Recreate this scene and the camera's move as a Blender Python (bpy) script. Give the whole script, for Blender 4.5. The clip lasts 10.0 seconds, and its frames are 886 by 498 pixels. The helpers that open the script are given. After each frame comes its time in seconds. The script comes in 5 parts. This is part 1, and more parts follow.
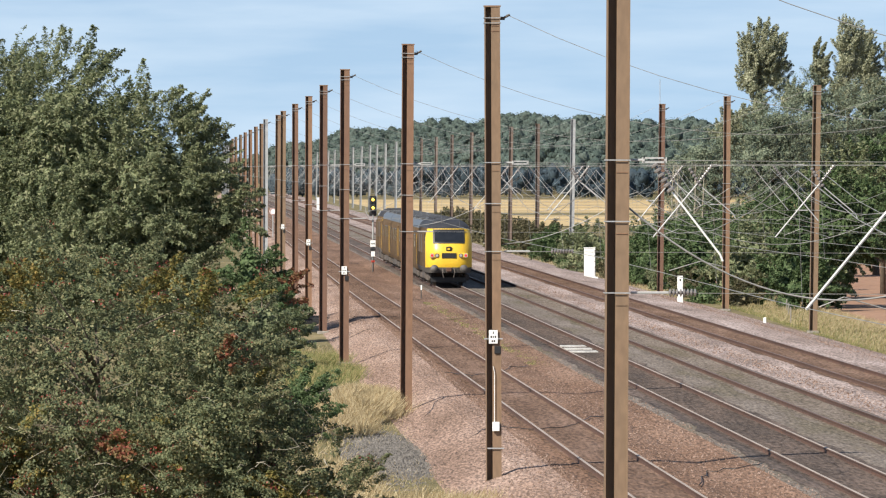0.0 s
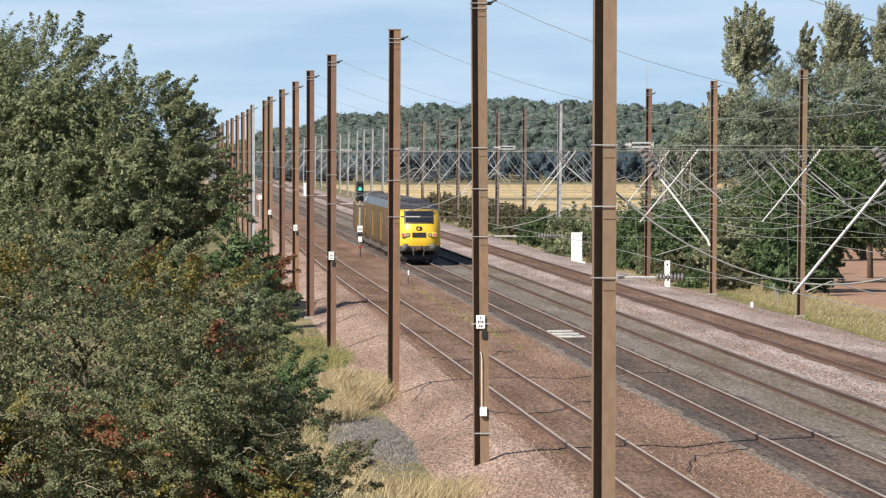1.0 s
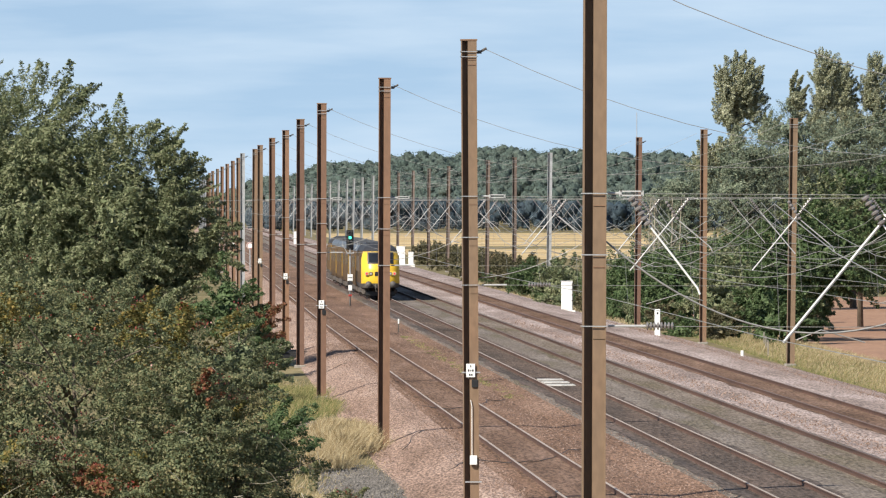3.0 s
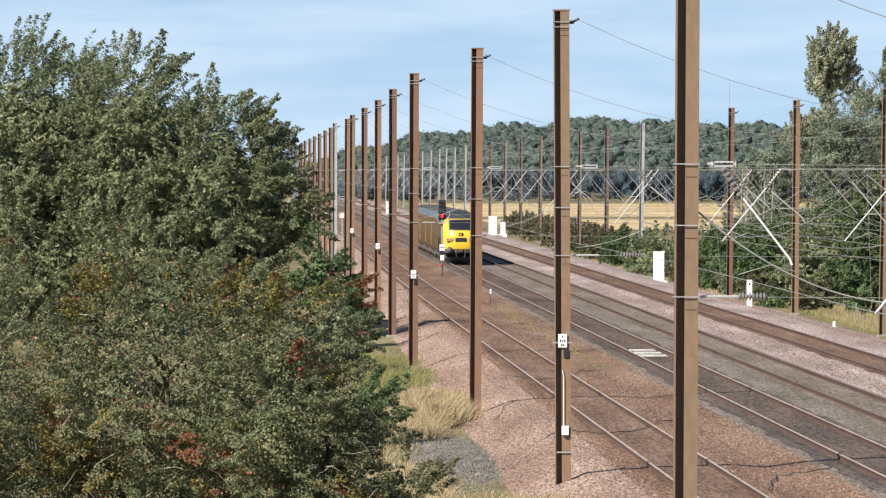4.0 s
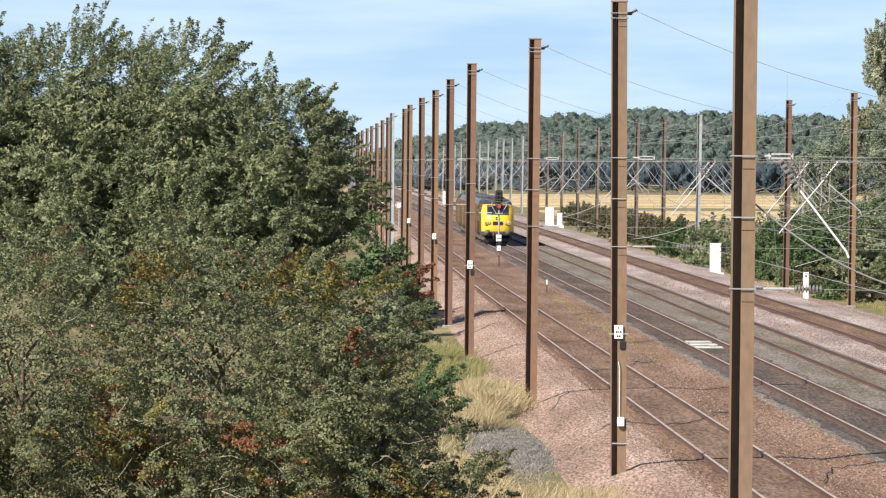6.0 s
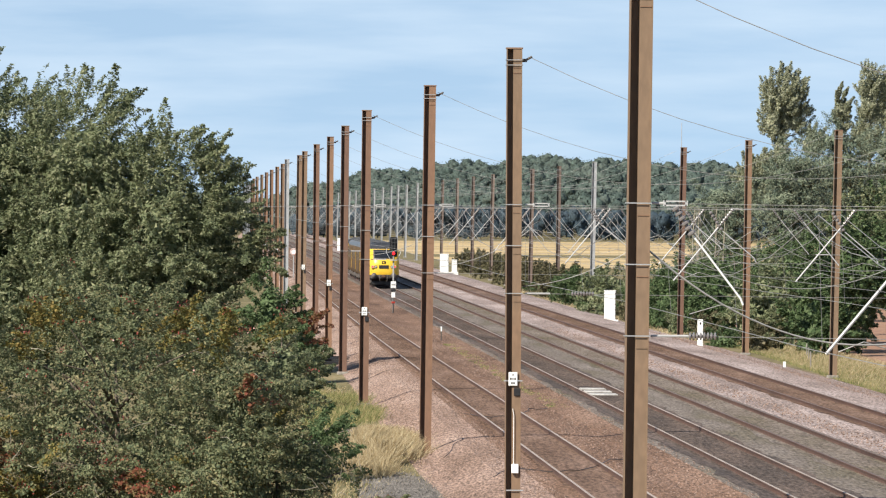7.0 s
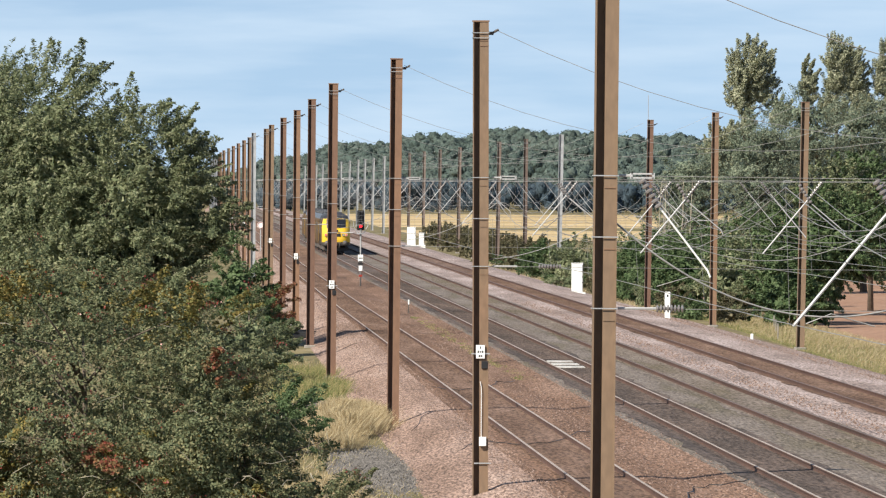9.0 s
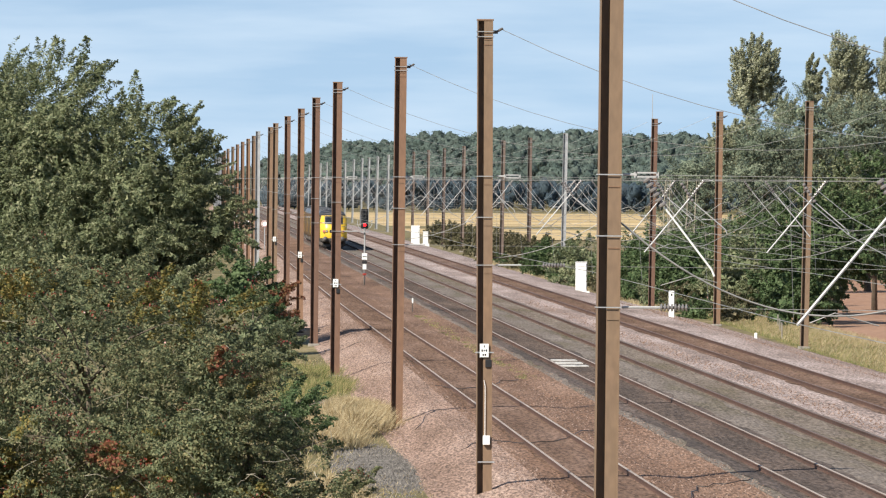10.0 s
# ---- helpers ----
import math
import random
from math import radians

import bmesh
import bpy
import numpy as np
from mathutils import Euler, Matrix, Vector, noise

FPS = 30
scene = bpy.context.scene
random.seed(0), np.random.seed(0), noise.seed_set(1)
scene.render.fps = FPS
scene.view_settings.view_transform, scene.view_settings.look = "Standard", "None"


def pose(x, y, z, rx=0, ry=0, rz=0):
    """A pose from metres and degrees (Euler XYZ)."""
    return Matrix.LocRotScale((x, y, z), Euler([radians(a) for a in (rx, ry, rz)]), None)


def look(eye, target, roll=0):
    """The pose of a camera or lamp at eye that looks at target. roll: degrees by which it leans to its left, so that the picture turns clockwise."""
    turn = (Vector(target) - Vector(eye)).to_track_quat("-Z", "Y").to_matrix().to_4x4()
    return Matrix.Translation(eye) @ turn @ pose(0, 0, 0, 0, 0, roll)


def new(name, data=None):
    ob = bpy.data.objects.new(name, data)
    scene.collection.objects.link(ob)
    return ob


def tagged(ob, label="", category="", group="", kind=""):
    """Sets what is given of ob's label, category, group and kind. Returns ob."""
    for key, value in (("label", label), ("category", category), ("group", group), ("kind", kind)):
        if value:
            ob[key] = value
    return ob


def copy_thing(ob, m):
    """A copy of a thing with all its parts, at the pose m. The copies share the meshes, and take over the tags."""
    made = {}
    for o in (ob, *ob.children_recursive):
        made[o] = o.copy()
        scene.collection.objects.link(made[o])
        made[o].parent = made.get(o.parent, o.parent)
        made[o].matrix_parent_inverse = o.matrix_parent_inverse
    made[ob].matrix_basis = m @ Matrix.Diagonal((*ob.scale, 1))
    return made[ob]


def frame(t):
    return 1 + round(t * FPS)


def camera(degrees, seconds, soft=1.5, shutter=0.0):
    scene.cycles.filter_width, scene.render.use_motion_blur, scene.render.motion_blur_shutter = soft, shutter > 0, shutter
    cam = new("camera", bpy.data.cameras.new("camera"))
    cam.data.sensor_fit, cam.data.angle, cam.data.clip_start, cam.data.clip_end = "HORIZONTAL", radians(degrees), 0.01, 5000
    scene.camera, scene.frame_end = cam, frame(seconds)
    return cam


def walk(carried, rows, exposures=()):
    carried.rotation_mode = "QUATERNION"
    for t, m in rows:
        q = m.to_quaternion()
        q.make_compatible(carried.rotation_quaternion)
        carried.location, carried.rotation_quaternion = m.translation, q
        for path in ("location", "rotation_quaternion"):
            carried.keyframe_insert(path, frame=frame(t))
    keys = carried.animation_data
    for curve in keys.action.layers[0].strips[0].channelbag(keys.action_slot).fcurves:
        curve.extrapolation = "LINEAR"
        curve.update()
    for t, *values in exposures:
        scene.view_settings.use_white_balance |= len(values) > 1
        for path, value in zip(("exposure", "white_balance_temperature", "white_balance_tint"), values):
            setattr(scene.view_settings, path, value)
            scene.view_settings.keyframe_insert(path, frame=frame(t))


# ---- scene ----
import itertools

# The railway runs along +y, rail tops are at z = 0, the camera stands still beside it and pans.
EYE = Vector((0.0, 0.0, 6.95))
cam = camera(6.411, 10.0, soft=1.2)
# seconds, yaw to the left, pitch, roll (degrees)
AIM = [
    (0, -1.8001, -0.5893, 0.000), (0.2, -1.8856, -0.6709, -0.022), (0.3, -1.9345, -0.6774, -0.033),
    (0.5, -1.9186, -0.7212, -0.055), (0.7, -1.9386, -0.6963, -0.080), (1, -1.8933, -0.6968, -0.117),
    (1.2, -1.9394, -0.7708, -0.129), (1.4, -2.0270, -0.8101, -0.141), (1.5, -2.0136, -0.7629, -0.147),
    (1.7, -2.1533, -0.6022, -0.155), (2, -2.2524, -0.5771, -0.166), (2.2, -2.2471, -0.5814, -0.131),
    (3.3, -1.8370, -0.2912, -0.048), (3.5, -1.7666, -0.3612, 0.026), (3.7, -1.6790, -0.4693, 0.014),
    (4, -1.2985, -0.5608, -0.004), (4.2, -1.0489, -0.5993, 0.033), (4.5, -0.8750, -0.7089, 0.089),
    (4.7, -0.8363, -0.7540, 0.154), (5, -0.8420, -0.7592, 0.252), (5.2, -0.7785, -0.7658, 0.285),
    (6.3, -1.0655, -0.4883, 0.459), (6.5, -1.2875, -0.3709, 0.551), (6.7, -1.4700, -0.3057, 0.519),
    (7, -1.6502, -0.2892, 0.471), (7.2, -1.6958, -0.3057, 0.431), (7.5, -1.7844, -0.3289, 0.371),
    (7.7, -1.8329, -0.3847, 0.370), (8, -1.8752, -0.4786, 0.368), (8.2, -1.8794, -0.5232, 0.382),
    (8.5, -1.8936, -0.5370, 0.403), (8.7, -1.9141, -0.5122, 0.362), (9, -1.8897, -0.4826, 0.301),
    (9.2, -1.8547, -0.4825, 0.330), (9.5, -1.8233, -0.5022, 0.373), (9.7, -1.8397, -0.4779, 0.376),
    (10, -1.8607, -0.4923, 0.381)]


def aimed(yaw, pitch, roll):
    y, p = radians(yaw), radians(pitch)
    ahead = Vector((-math.sin(y) * math.cos(p), math.cos(y) * math.cos(p), math.sin(p)))
    return look(EYE, EYE + 100 * ahead, roll)


walk(cam, [(t, aimed(a, b, c)) for t, a, b, c in AIM],
     [(0, 0.58), (3.5, 0.54), (4.3, 0.74), (5.2, 0.8), (6.4, 0.74), (7.3, 0.58), (10, 0.58)])

# ---- sky and sun: late-summer sun behind the camera and to its left ----
SUN_AZ, SUN_EL = radians(180 + 44), radians(39)
world = bpy.data.worlds.new("sky")
scene.world = world
world.use_nodes = True
wn, wl = world.node_tree.nodes, world.node_tree.links
wn.clear()
w_out, w_bg = wn.new("ShaderNodeOutputWorld"), wn.new("ShaderNodeBackground")
w_sky, w_tc = wn.new("ShaderNodeTexSky"), wn.new("ShaderNodeTexCoord")
w_lift, w_map = wn.new("ShaderNodeVectorMath"), wn.new("ShaderNodeMapping")
w_noise, w_ramp, w_mix = wn.new("ShaderNodeTexNoise"), wn.new("ShaderNodeValToRGB"), wn.new("ShaderNodeMix")
w_sky.sky_type, w_sky.sun_disc = "NISHITA", False
w_sky.sun_elevation, w_sky.sun_rotation = SUN_EL, SUN_AZ
w_sky.air_density, w_sky.dust_density, w_sky.ozone_density = 1.0, 0.4, 1.6
w_lift.operation = "ADD"
w_lift.inputs[1].default_value = (0, 0, 0.16)
w_map.inputs["Scale"].default_value = (24, 24, 190)
w_noise.inputs["Scale"].default_value, w_noise.inputs["Detail"].default_value = 1.0, 6
w_noise.inputs["Roughness"].default_value = 0.52
w_ramp.color_ramp.elements[0].position, w_ramp.color_ramp.elements[1].position = 0.36, 0.78
w_ramp.color_ramp.elements[0].color, w_ramp.color_ramp.elements[1].color = (0.16, 0.16, 0.16, 1), (0.85, 0.85, 0.85, 1)
w_mix.data_type = "RGBA"
w_mix.inputs["B"].default_value = (5.5, 6.6, 7.7, 1)
wl.new(w_tc.outputs["Generated"], w_lift.inputs[0])
wl.new(w_lift.outputs[0], w_sky.inputs[0])
wl.new(w_tc.outputs["Generated"], w_map.inputs[0])
wl.new(w_map.outputs[0], w_noise.inputs["Vector"])
wl.new(w_noise.outputs["Fac"], w_ramp.inputs[0])
w_sep, w_fade, w_mul = wn.new("ShaderNodeSeparateXYZ"), wn.new("ShaderNodeMapRange"), wn.new("ShaderNodeMath")
w_fade.inputs["From Max"].default_value = 0.35
w_fade.inputs["To Min"].default_value, w_fade.inputs["To Max"].default_value = 1.0, 0.1
w_mul.operation = "MULTIPLY"
wl.new(w_tc.outputs["Generated"], w_sep.inputs[0]), wl.new(w_sep.outputs["Z"], w_fade.inputs["Value"])
wl.new(w_ramp.outputs["Color"], w_mul.inputs[0]), wl.new(w_fade.outputs["Result"], w_mul.inputs[1])
wl.new(w_mul.outputs[0], w_mix.inputs["Factor"])
wl.new(w_sky.outputs[0], w_mix.inputs["A"])
wl.new(w_mix.outputs["Result"], w_bg.inputs["Color"])
w_bg.inputs["Strength"].default_value = 0.088
wl.new(w_bg.outputs[0], w_out.inputs[0])
sun = new("sun", bpy.data.lights.new("sun", "SUN"))
sun.data.energy, sun.data.angle, sun.data.color = 5.0, radians(0.53), (1.0, 0.93, 0.82)
SUN_DIR = Vector((math.sin(SUN_AZ) * math.cos(SUN_EL), math.cos(SUN_AZ) * math.cos(SUN_EL), math.sin(SUN_EL)))
sun.matrix_world = look(SUN_DIR * 300, (0, 0, 0))


# ---- materials ----
def material(name, colours, rough=0.8, metal=0.0, scale=2.0, fine=30.0, bump=0.2, island=0.0, stretch=(1, 1, 1),
             grain=0.35, spec=0.5, rnd=0.0, sheer=0.0, bump_dist=0.02):
    """A mottled surface: a few base colours mixed by coarse noise, darkened and lit a little by fine noise."""
    m = bpy.data.materials.new(name)
    m.use_nodes = True
    n, l = m.node_tree.nodes, m.node_tree.links
    b = n["Principled BSDF"]
    tc, mp = n.new("ShaderNodeTexCoord"), n.new("ShaderNodeMapping")
    mp.inputs["Scale"].default_value = stretch
    l.new(tc.outputs["Object"], mp.inputs[0])
    big, small = n.new("ShaderNodeTexNoise"), n.new("ShaderNodeTexNoise")
    big.inputs["Scale"].default_value, big.inputs["Detail"].default_value = scale, 5
    small.inputs["Scale"].default_value, small.inputs["Detail"].default_value = fine, 4
    l.new(mp.outputs[0], big.inputs["Vector"]), l.new(mp.outputs[0], small.inputs["Vector"])
    ramp = n.new("ShaderNodeValToRGB")
    els = ramp.color_ramp.elements
    for i, c in enumerate(colours):
        p = 0.3 + 0.4 * i / max(1, len(colours) - 1)
        e = els[i] if i < 2 else els.new(p)
        e.position, e.color = p, (*c, 1)
    if len(colours) == 1:
        els[1].color = (*colours[0], 1)
    fac = big.outputs["Fac"]
    if island or rnd:
        geo = n.new("ShaderNodeNewGeometry") if island else n.new("ShaderNodeObjectInfo")
        mixf = n.new("ShaderNodeMix")
        mixf.inputs["Factor"].default_value = island or rnd
        l.new(fac, mixf.inputs["A"])
        l.new(geo.outputs["Random Per Island" if island else "Random"], mixf.inputs["B"])
        fac = mixf.outputs["Result"]
    l.new(fac, ramp.inputs[0])
    mr = n.new("ShaderNodeMapRange")
    mr.inputs["From Min"].default_value, mr.inputs["From Max"].default_value = 0.3, 0.7
    mr.inputs["To Min"].default_value, mr.inputs["To Max"].default_value = 1 - grain, 1 + grain
    l.new(small.outputs["Fac"], mr.inputs["Value"])
    mul = n.new("ShaderNodeMix")
    mul.data_type, mul.blend_type = "RGBA", "MULTIPLY"
    mul.inputs["Factor"].default_value = 1
    l.new(ramp.outputs["Color"], mul.inputs["A"]), l.new(mr.outputs["Result"], mul.inputs["B"])
    l.new(mul.outputs["Result"], b.inputs["Base Color"])
    b.inputs["Roughness"].default_value, b.inputs["Metallic"].default_value = rough, metal
    b.inputs["Specular IOR Level"].default_value = spec
    if bump:
        bp = n.new("ShaderNodeBump")
        bp.inputs["Strength"].default_value, bp.inputs["Distance"].default_value = bump, bump_dist
        l.new(small.outputs["Fac"], bp.inputs["Height"]), l.new(bp.outputs[0], b.inputs["Normal"])
    if sheer:
        tr, ms = n.new("ShaderNodeBsdfTranslucent"), n.new("ShaderNodeMixShader")
        l.new(mul.outputs["Result"], tr.inputs["Color"])
        ms.inputs[0].default_value = sheer
        l.new(b.outputs[0], ms.inputs[1]), l.new(tr.outputs[0], ms.inputs[2])
        l.new(ms.outputs[0], n["Material Output"].inputs["Surface"])
    return m


def glowing(name, colour, strength, base=None):
    m = bpy.data.materials.new(name)
    m.use_nodes = True
    b = m.node_tree.nodes["Principled BSDF"]
    b.inputs["Base Color"].default_value = (*(base or colour), 1)
    b.inputs["Emission Color"].default_value = (*colour, 1)
    b.inputs["Emission Strength"].default_value = strength
    return m


RUST_MAST = material("rust_brown_mast_paint", [(0.145, 0.08, 0.053), (0.22, 0.125, 0.072), (0.195, 0.13, 0.08)], 0.6, scale=0.9, fine=12, bump=0.08, stretch=(1, 1, 0.35), grain=0.12, rnd=0.5)
DULL_MAST = material("weathered_grey_brown_mast", [(0.12, 0.085, 0.068), (0.17, 0.125, 0.1), (0.2, 0.155, 0.13)], 0.7, scale=0.9, fine=12, bump=0.08, stretch=(1, 1, 0.35), grain=0.15, rnd=0.5)
SIGNAL_POST = material("dull_grey_post_paint", [(0.2, 0.2, 0.195), (0.28, 0.28, 0.27)], 0.7, bump=0.03, grain=0.12)
GALV = material("galvanised_steel", [(0.336, 0.344, 0.344), (0.44, 0.448, 0.448)], 0.5, 0.35, scale=3, fine=40, bump=0.05, grain=0.12)
WIRE = material("weathered_copper_wire", [(0.2, 0.2, 0.19), (0.34, 0.33, 0.31)], 0.5, 0.2, bump=0, grain=0.1)
ARM = material("bright_galvanised_tube", [(0.36, 0.36, 0.355), (0.46, 0.46, 0.45)], 0.45, 0.0, bump=0.03, grain=0.08)
PORCELAIN = material("grey_brown_insulator", [(0.14, 0.125, 0.12), (0.22, 0.205, 0.195)], 0.25, bump=0, grain=0.1)
WHITE = material("white_enamel", [(0.74, 0.74, 0.70), (0.82, 0.82, 0.79)], 0.45, scale=4, bump=0.04, grain=0.08)
BLACK = material("black_paint", [(0.012, 0.012, 0.013), (0.022, 0.022, 0.022)], 0.5, bump=0.05, grain=0.15)
DIRTY_WHITE = material("scuffed_white_paint", [(0.288, 0.272, 0.248), (0.496, 0.48, 0.448), (0.56, 0.544, 0.512)], 0.8, scale=2, fine=9, bump=0.1, grain=0.25)
DARK_STEEL = material("dirty_dark_steel", [(0.05, 0.043, 0.037), (0.12, 0.1, 0.085)], 0.75, scale=5, grain=0.3)
RED = material("red_paint", [(0.3, 0.03, 0.018), (0.36, 0.048, 0.03)], 0.5, bump=0.03, grain=0.1)
CONCRETE = material("weathered_concrete", [(0.2, 0.18, 0.15), (0.3, 0.275, 0.24)], 0.9, scale=3, fine=40, grain=0.2)
BALLAST = material("pink_granite_ballast", [(0.1962, 0.1302, 0.096), (0.2816, 0.193, 0.1489), (0.3584, 0.2648, 0.2161)], 0.95, scale=0.55, fine=15, bump=0.9, stretch=(1, 0.09, 1), grain=0.72, spec=0.2, bump_dist=0.05)
BED_BROWN = material("brake_dust_brown_ballast", [(0.11, 0.07, 0.05), (0.1583, 0.1032, 0.0749), (0.2111, 0.1436, 0.1104)], 0.95, scale=0.7, fine=12, bump=0.8, stretch=(1, 0.09, 1), grain=0.55, spec=0.2, bump_dist=0.04)
BED_DARK = material("oily_dark_ballast", [(0.07177, 0.05829, 0.05072), (0.1077, 0.08324, 0.0703), (0.1496, 0.1124, 0.09291)], 0.95, scale=0.6, fine=12, bump=0.8, stretch=(1, 0.09, 1), grain=0.55, spec=0.2, bump_dist=0.04)
BED_GREY = material("weedy_grey_ballast", [(0.1319, 0.1122, 0.0768), (0.1671, 0.1391, 0.1153), (0.2111, 0.1795, 0.1537)], 0.95, scale=0.6, fine=12, bump=0.8, stretch=(1, 0.09, 1), grain=0.55, spec=0.2, bump_dist=0.04)
BALLAST_BROWN = material("russet_brown_ballast", [(0.122, 0.07257, 0.04752), (0.1848, 0.1108, 0.07306), (0.2439, 0.1566, 0.1111)], 0.95, scale=0.5, fine=15, bump=0.9, stretch=(1, 0.09, 1), grain=0.72, spec=0.2, bump_dist=0.05)
BALLAST_PALE = material("pale_pink_grey_ballast", [(0.2199, 0.1705, 0.1489), (0.3079, 0.2424, 0.2161), (0.3958, 0.3231, 0.2977)], 0.95, scale=0.6, fine=15, bump=0.9, stretch=(1, 0.09, 1), grain=0.72, spec=0.2, bump_dist=0.05)
STONE = material("loose_ballast_stone", [(0.16, 0.105, 0.078), (0.22, 0.15, 0.115), (0.29, 0.21, 0.17)], 0.95, scale=0.4, fine=20, bump=0, grain=0.2, spec=0.2, island=0.75)
VALANCE = material("road_film_grey_valance", [(0.05, 0.045, 0.04), (0.12, 0.11, 0.1)], 0.7, scale=2, fine=9, bump=0.05, grain=0.25)
GREY_CHIPS = material("grey_stone_chippings", [(0.1096, 0.0992, 0.0883), (0.1534, 0.1409, 0.1275), (0.1809, 0.167, 0.1521)], 0.95, scale=1.2, fine=16, bump=0.9, grain=0.45, spec=0.2, bump_dist=0.05)
RAIL_SIDE = material("rusted_rail_side", [(0.075, 0.04, 0.028), (0.12, 0.062, 0.042)], 0.85, scale=0.8, fine=14, stretch=(1, 0.2, 1), grain=0.25)
RAIL_DULL = material("dull_rusty_rail_head", [(0.1275, 0.09, 0.0713), (0.195, 0.1425, 0.12)], 0.6, 0.3, scale=0.5, bump=0, grain=0.15)
RAIL_TOP = material("worn_rail_head", [(0.30, 0.25, 0.21), (0.42, 0.36, 0.31)], 0.7, 0.0, scale=0.5, bump=0, grain=0.12)
GRASS_GROUND = material("rough_grass_turf", [(0.11, 0.1, 0.045), (0.17, 0.142, 0.068), (0.25, 0.2, 0.105)], 0.95, scale=0.12, fine=2.5, bump=0.6, grain=0.4, spec=0.2)
STUBBLE = material("pale_wheat_stubble", [(0.3667, 0.2619, 0.1203), (0.4801, 0.3579, 0.1851), (0.5413, 0.419, 0.2406)], 0.95, scale=0.03, fine=0.6, bump=0.3, stretch=(0.08, 0.55, 1), grain=0.3, spec=0.2)
PLOUGH = material("dry_tilled_soil", [(0.27, 0.155, 0.10), (0.34, 0.21, 0.14)], 0.95, scale=0.1, fine=3, bump=0.4, stretch=(1, 0.4, 1), grain=0.2, spec=0.2)
DRY_GRASS = material("dry_straw_grass", [(0.2852, 0.21, 0.0984), (0.4278, 0.336, 0.1838), (0.5296, 0.441, 0.2756)], 0.8, bump=0, grain=0.1, island=0.8, sheer=0.25)
GREEN_GRASS = material("green_verge_grass", [(0.1207, 0.1495, 0.0414), (0.2053, 0.2185, 0.069), (0.3985, 0.322, 0.1518)], 0.8, bump=0, grain=0.1, island=0.8, sheer=0.25)
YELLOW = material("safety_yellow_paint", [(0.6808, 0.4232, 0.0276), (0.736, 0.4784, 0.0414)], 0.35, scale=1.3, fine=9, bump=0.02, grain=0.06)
# Side paint: grime plus the dimness of glancing sun, both in the colour.
YELLOW_SIDE = material("grimy_dimmed_yellow_paint", [(0.08075, 0.054, 0.0338), (0.1159, 0.077, 0.0442), (0.1472, 0.099, 0.0559)], 0.85, scale=0.7, fine=7, bump=0.03, stretch=(1, 0.5, 1.6), grain=0.18, spec=0.08)
RAIL_YELLOW = material("handrail_yellow", [(0.42, 0.25, 0.035), (0.5, 0.3, 0.04)], 0.7, bump=0, grain=0.1, spec=0.1)
LAMP_DULL = material("unlit_lamp_glass", [(0.3, 0.29, 0.26), (0.4, 0.39, 0.35)], 0.3, bump=0, grain=0.1)
SCRUB = material("dusty_scrub_leaf", [(0.085, 0.085, 0.045), (0.13, 0.12, 0.065), (0.19, 0.165, 0.1)], 0.8, scale=0.3, fine=3, bump=0, island=0.5, grain=0.2, sheer=0.2, spec=0.2)
ROOF_BLACK = material("sooty_roof_paint", [(0.018, 0.018, 0.02), (0.04, 0.04, 0.043)], 0.6, scale=1, fine=8, bump=0.05, grain=0.25)
ROOF_GREY = material("grey_coach_roof", [(0.06, 0.066, 0.0735), (0.1125, 0.1215, 0.1335)], 0.4, scale=0.8, fine=8, bump=0.04, grain=0.2)
GLASS_DARK = material("tinted_window_glass", [(0.012, 0.014, 0.018), (0.02, 0.023, 0.028)], 0.08, bump=0, grain=0.05)
LENS_OFF = material("dark_signal_lens", [(0.02, 0.02, 0.022), (0.03, 0.03, 0.03)], 0.2, bump=0, grain=0.05)
BARK = material("grey_brown_bark", [(0.085, 0.065, 0.045), (0.15, 0.12, 0.09)], 0.9, scale=3, fine=20, bump=0.6, stretch=(1, 1, 0.3))
TWIG = material("bleached_twig", [(0.25, 0.22, 0.16), (0.36, 0.33, 0.26)], 0.9, bump=0.1)
HAW = material("hawthorn_leaf", [(0.078, 0.09996, 0.05512), (0.142, 0.1683, 0.08798), (0.205, 0.2193, 0.1145), (0.265, 0.2397, 0.1272)], 0.72, scale=1.3, fine=6, bump=0, island=0.42, grain=0.2, sheer=0.3, spec=0.22)
HAW_YELLOW = material("turning_hawthorn_leaf", [(0.1, 0.105, 0.035), (0.19, 0.17, 0.052), (0.265, 0.195, 0.062)], 0.72, scale=0.7, fine=6, bump=0, island=0.55, grain=0.2, sheer=0.3, spec=0.22)
BERRY = material("dark_red_haw_berries", [(0.15, 0.03, 0.022), (0.25, 0.055, 0.035)], 0.4, bump=0, island=0.8, grain=0.1)
ASH = material("ash_leaf", [(0.09408, 0.118, 0.06613), (0.1646, 0.1982, 0.1032), (0.2411, 0.2655, 0.1428), (0.341, 0.3481, 0.2116)], 0.72, scale=0.7, fine=5, bump=0, island=0.4, grain=0.2, sheer=0.36, spec=0.22)
RUSSET = material("russet_leaf", [(0.17, 0.055, 0.036), (0.23, 0.1, 0.05), (0.18, 0.13, 0.06)], 0.72, scale=1, fine=6, bump=0, island=0.8, grain=0.2, sheer=0.25, spec=0.22)
SHRUB = material("roadside_shrub_leaf", [(0.06095, 0.09967, 0.04133), (0.1015, 0.1525, 0.06211), (0.1522, 0.1994, 0.09598)], 0.72, scale=0.3, fine=3, bump=0, island=0.5, grain=0.2, sheer=0.28, spec=0.22)
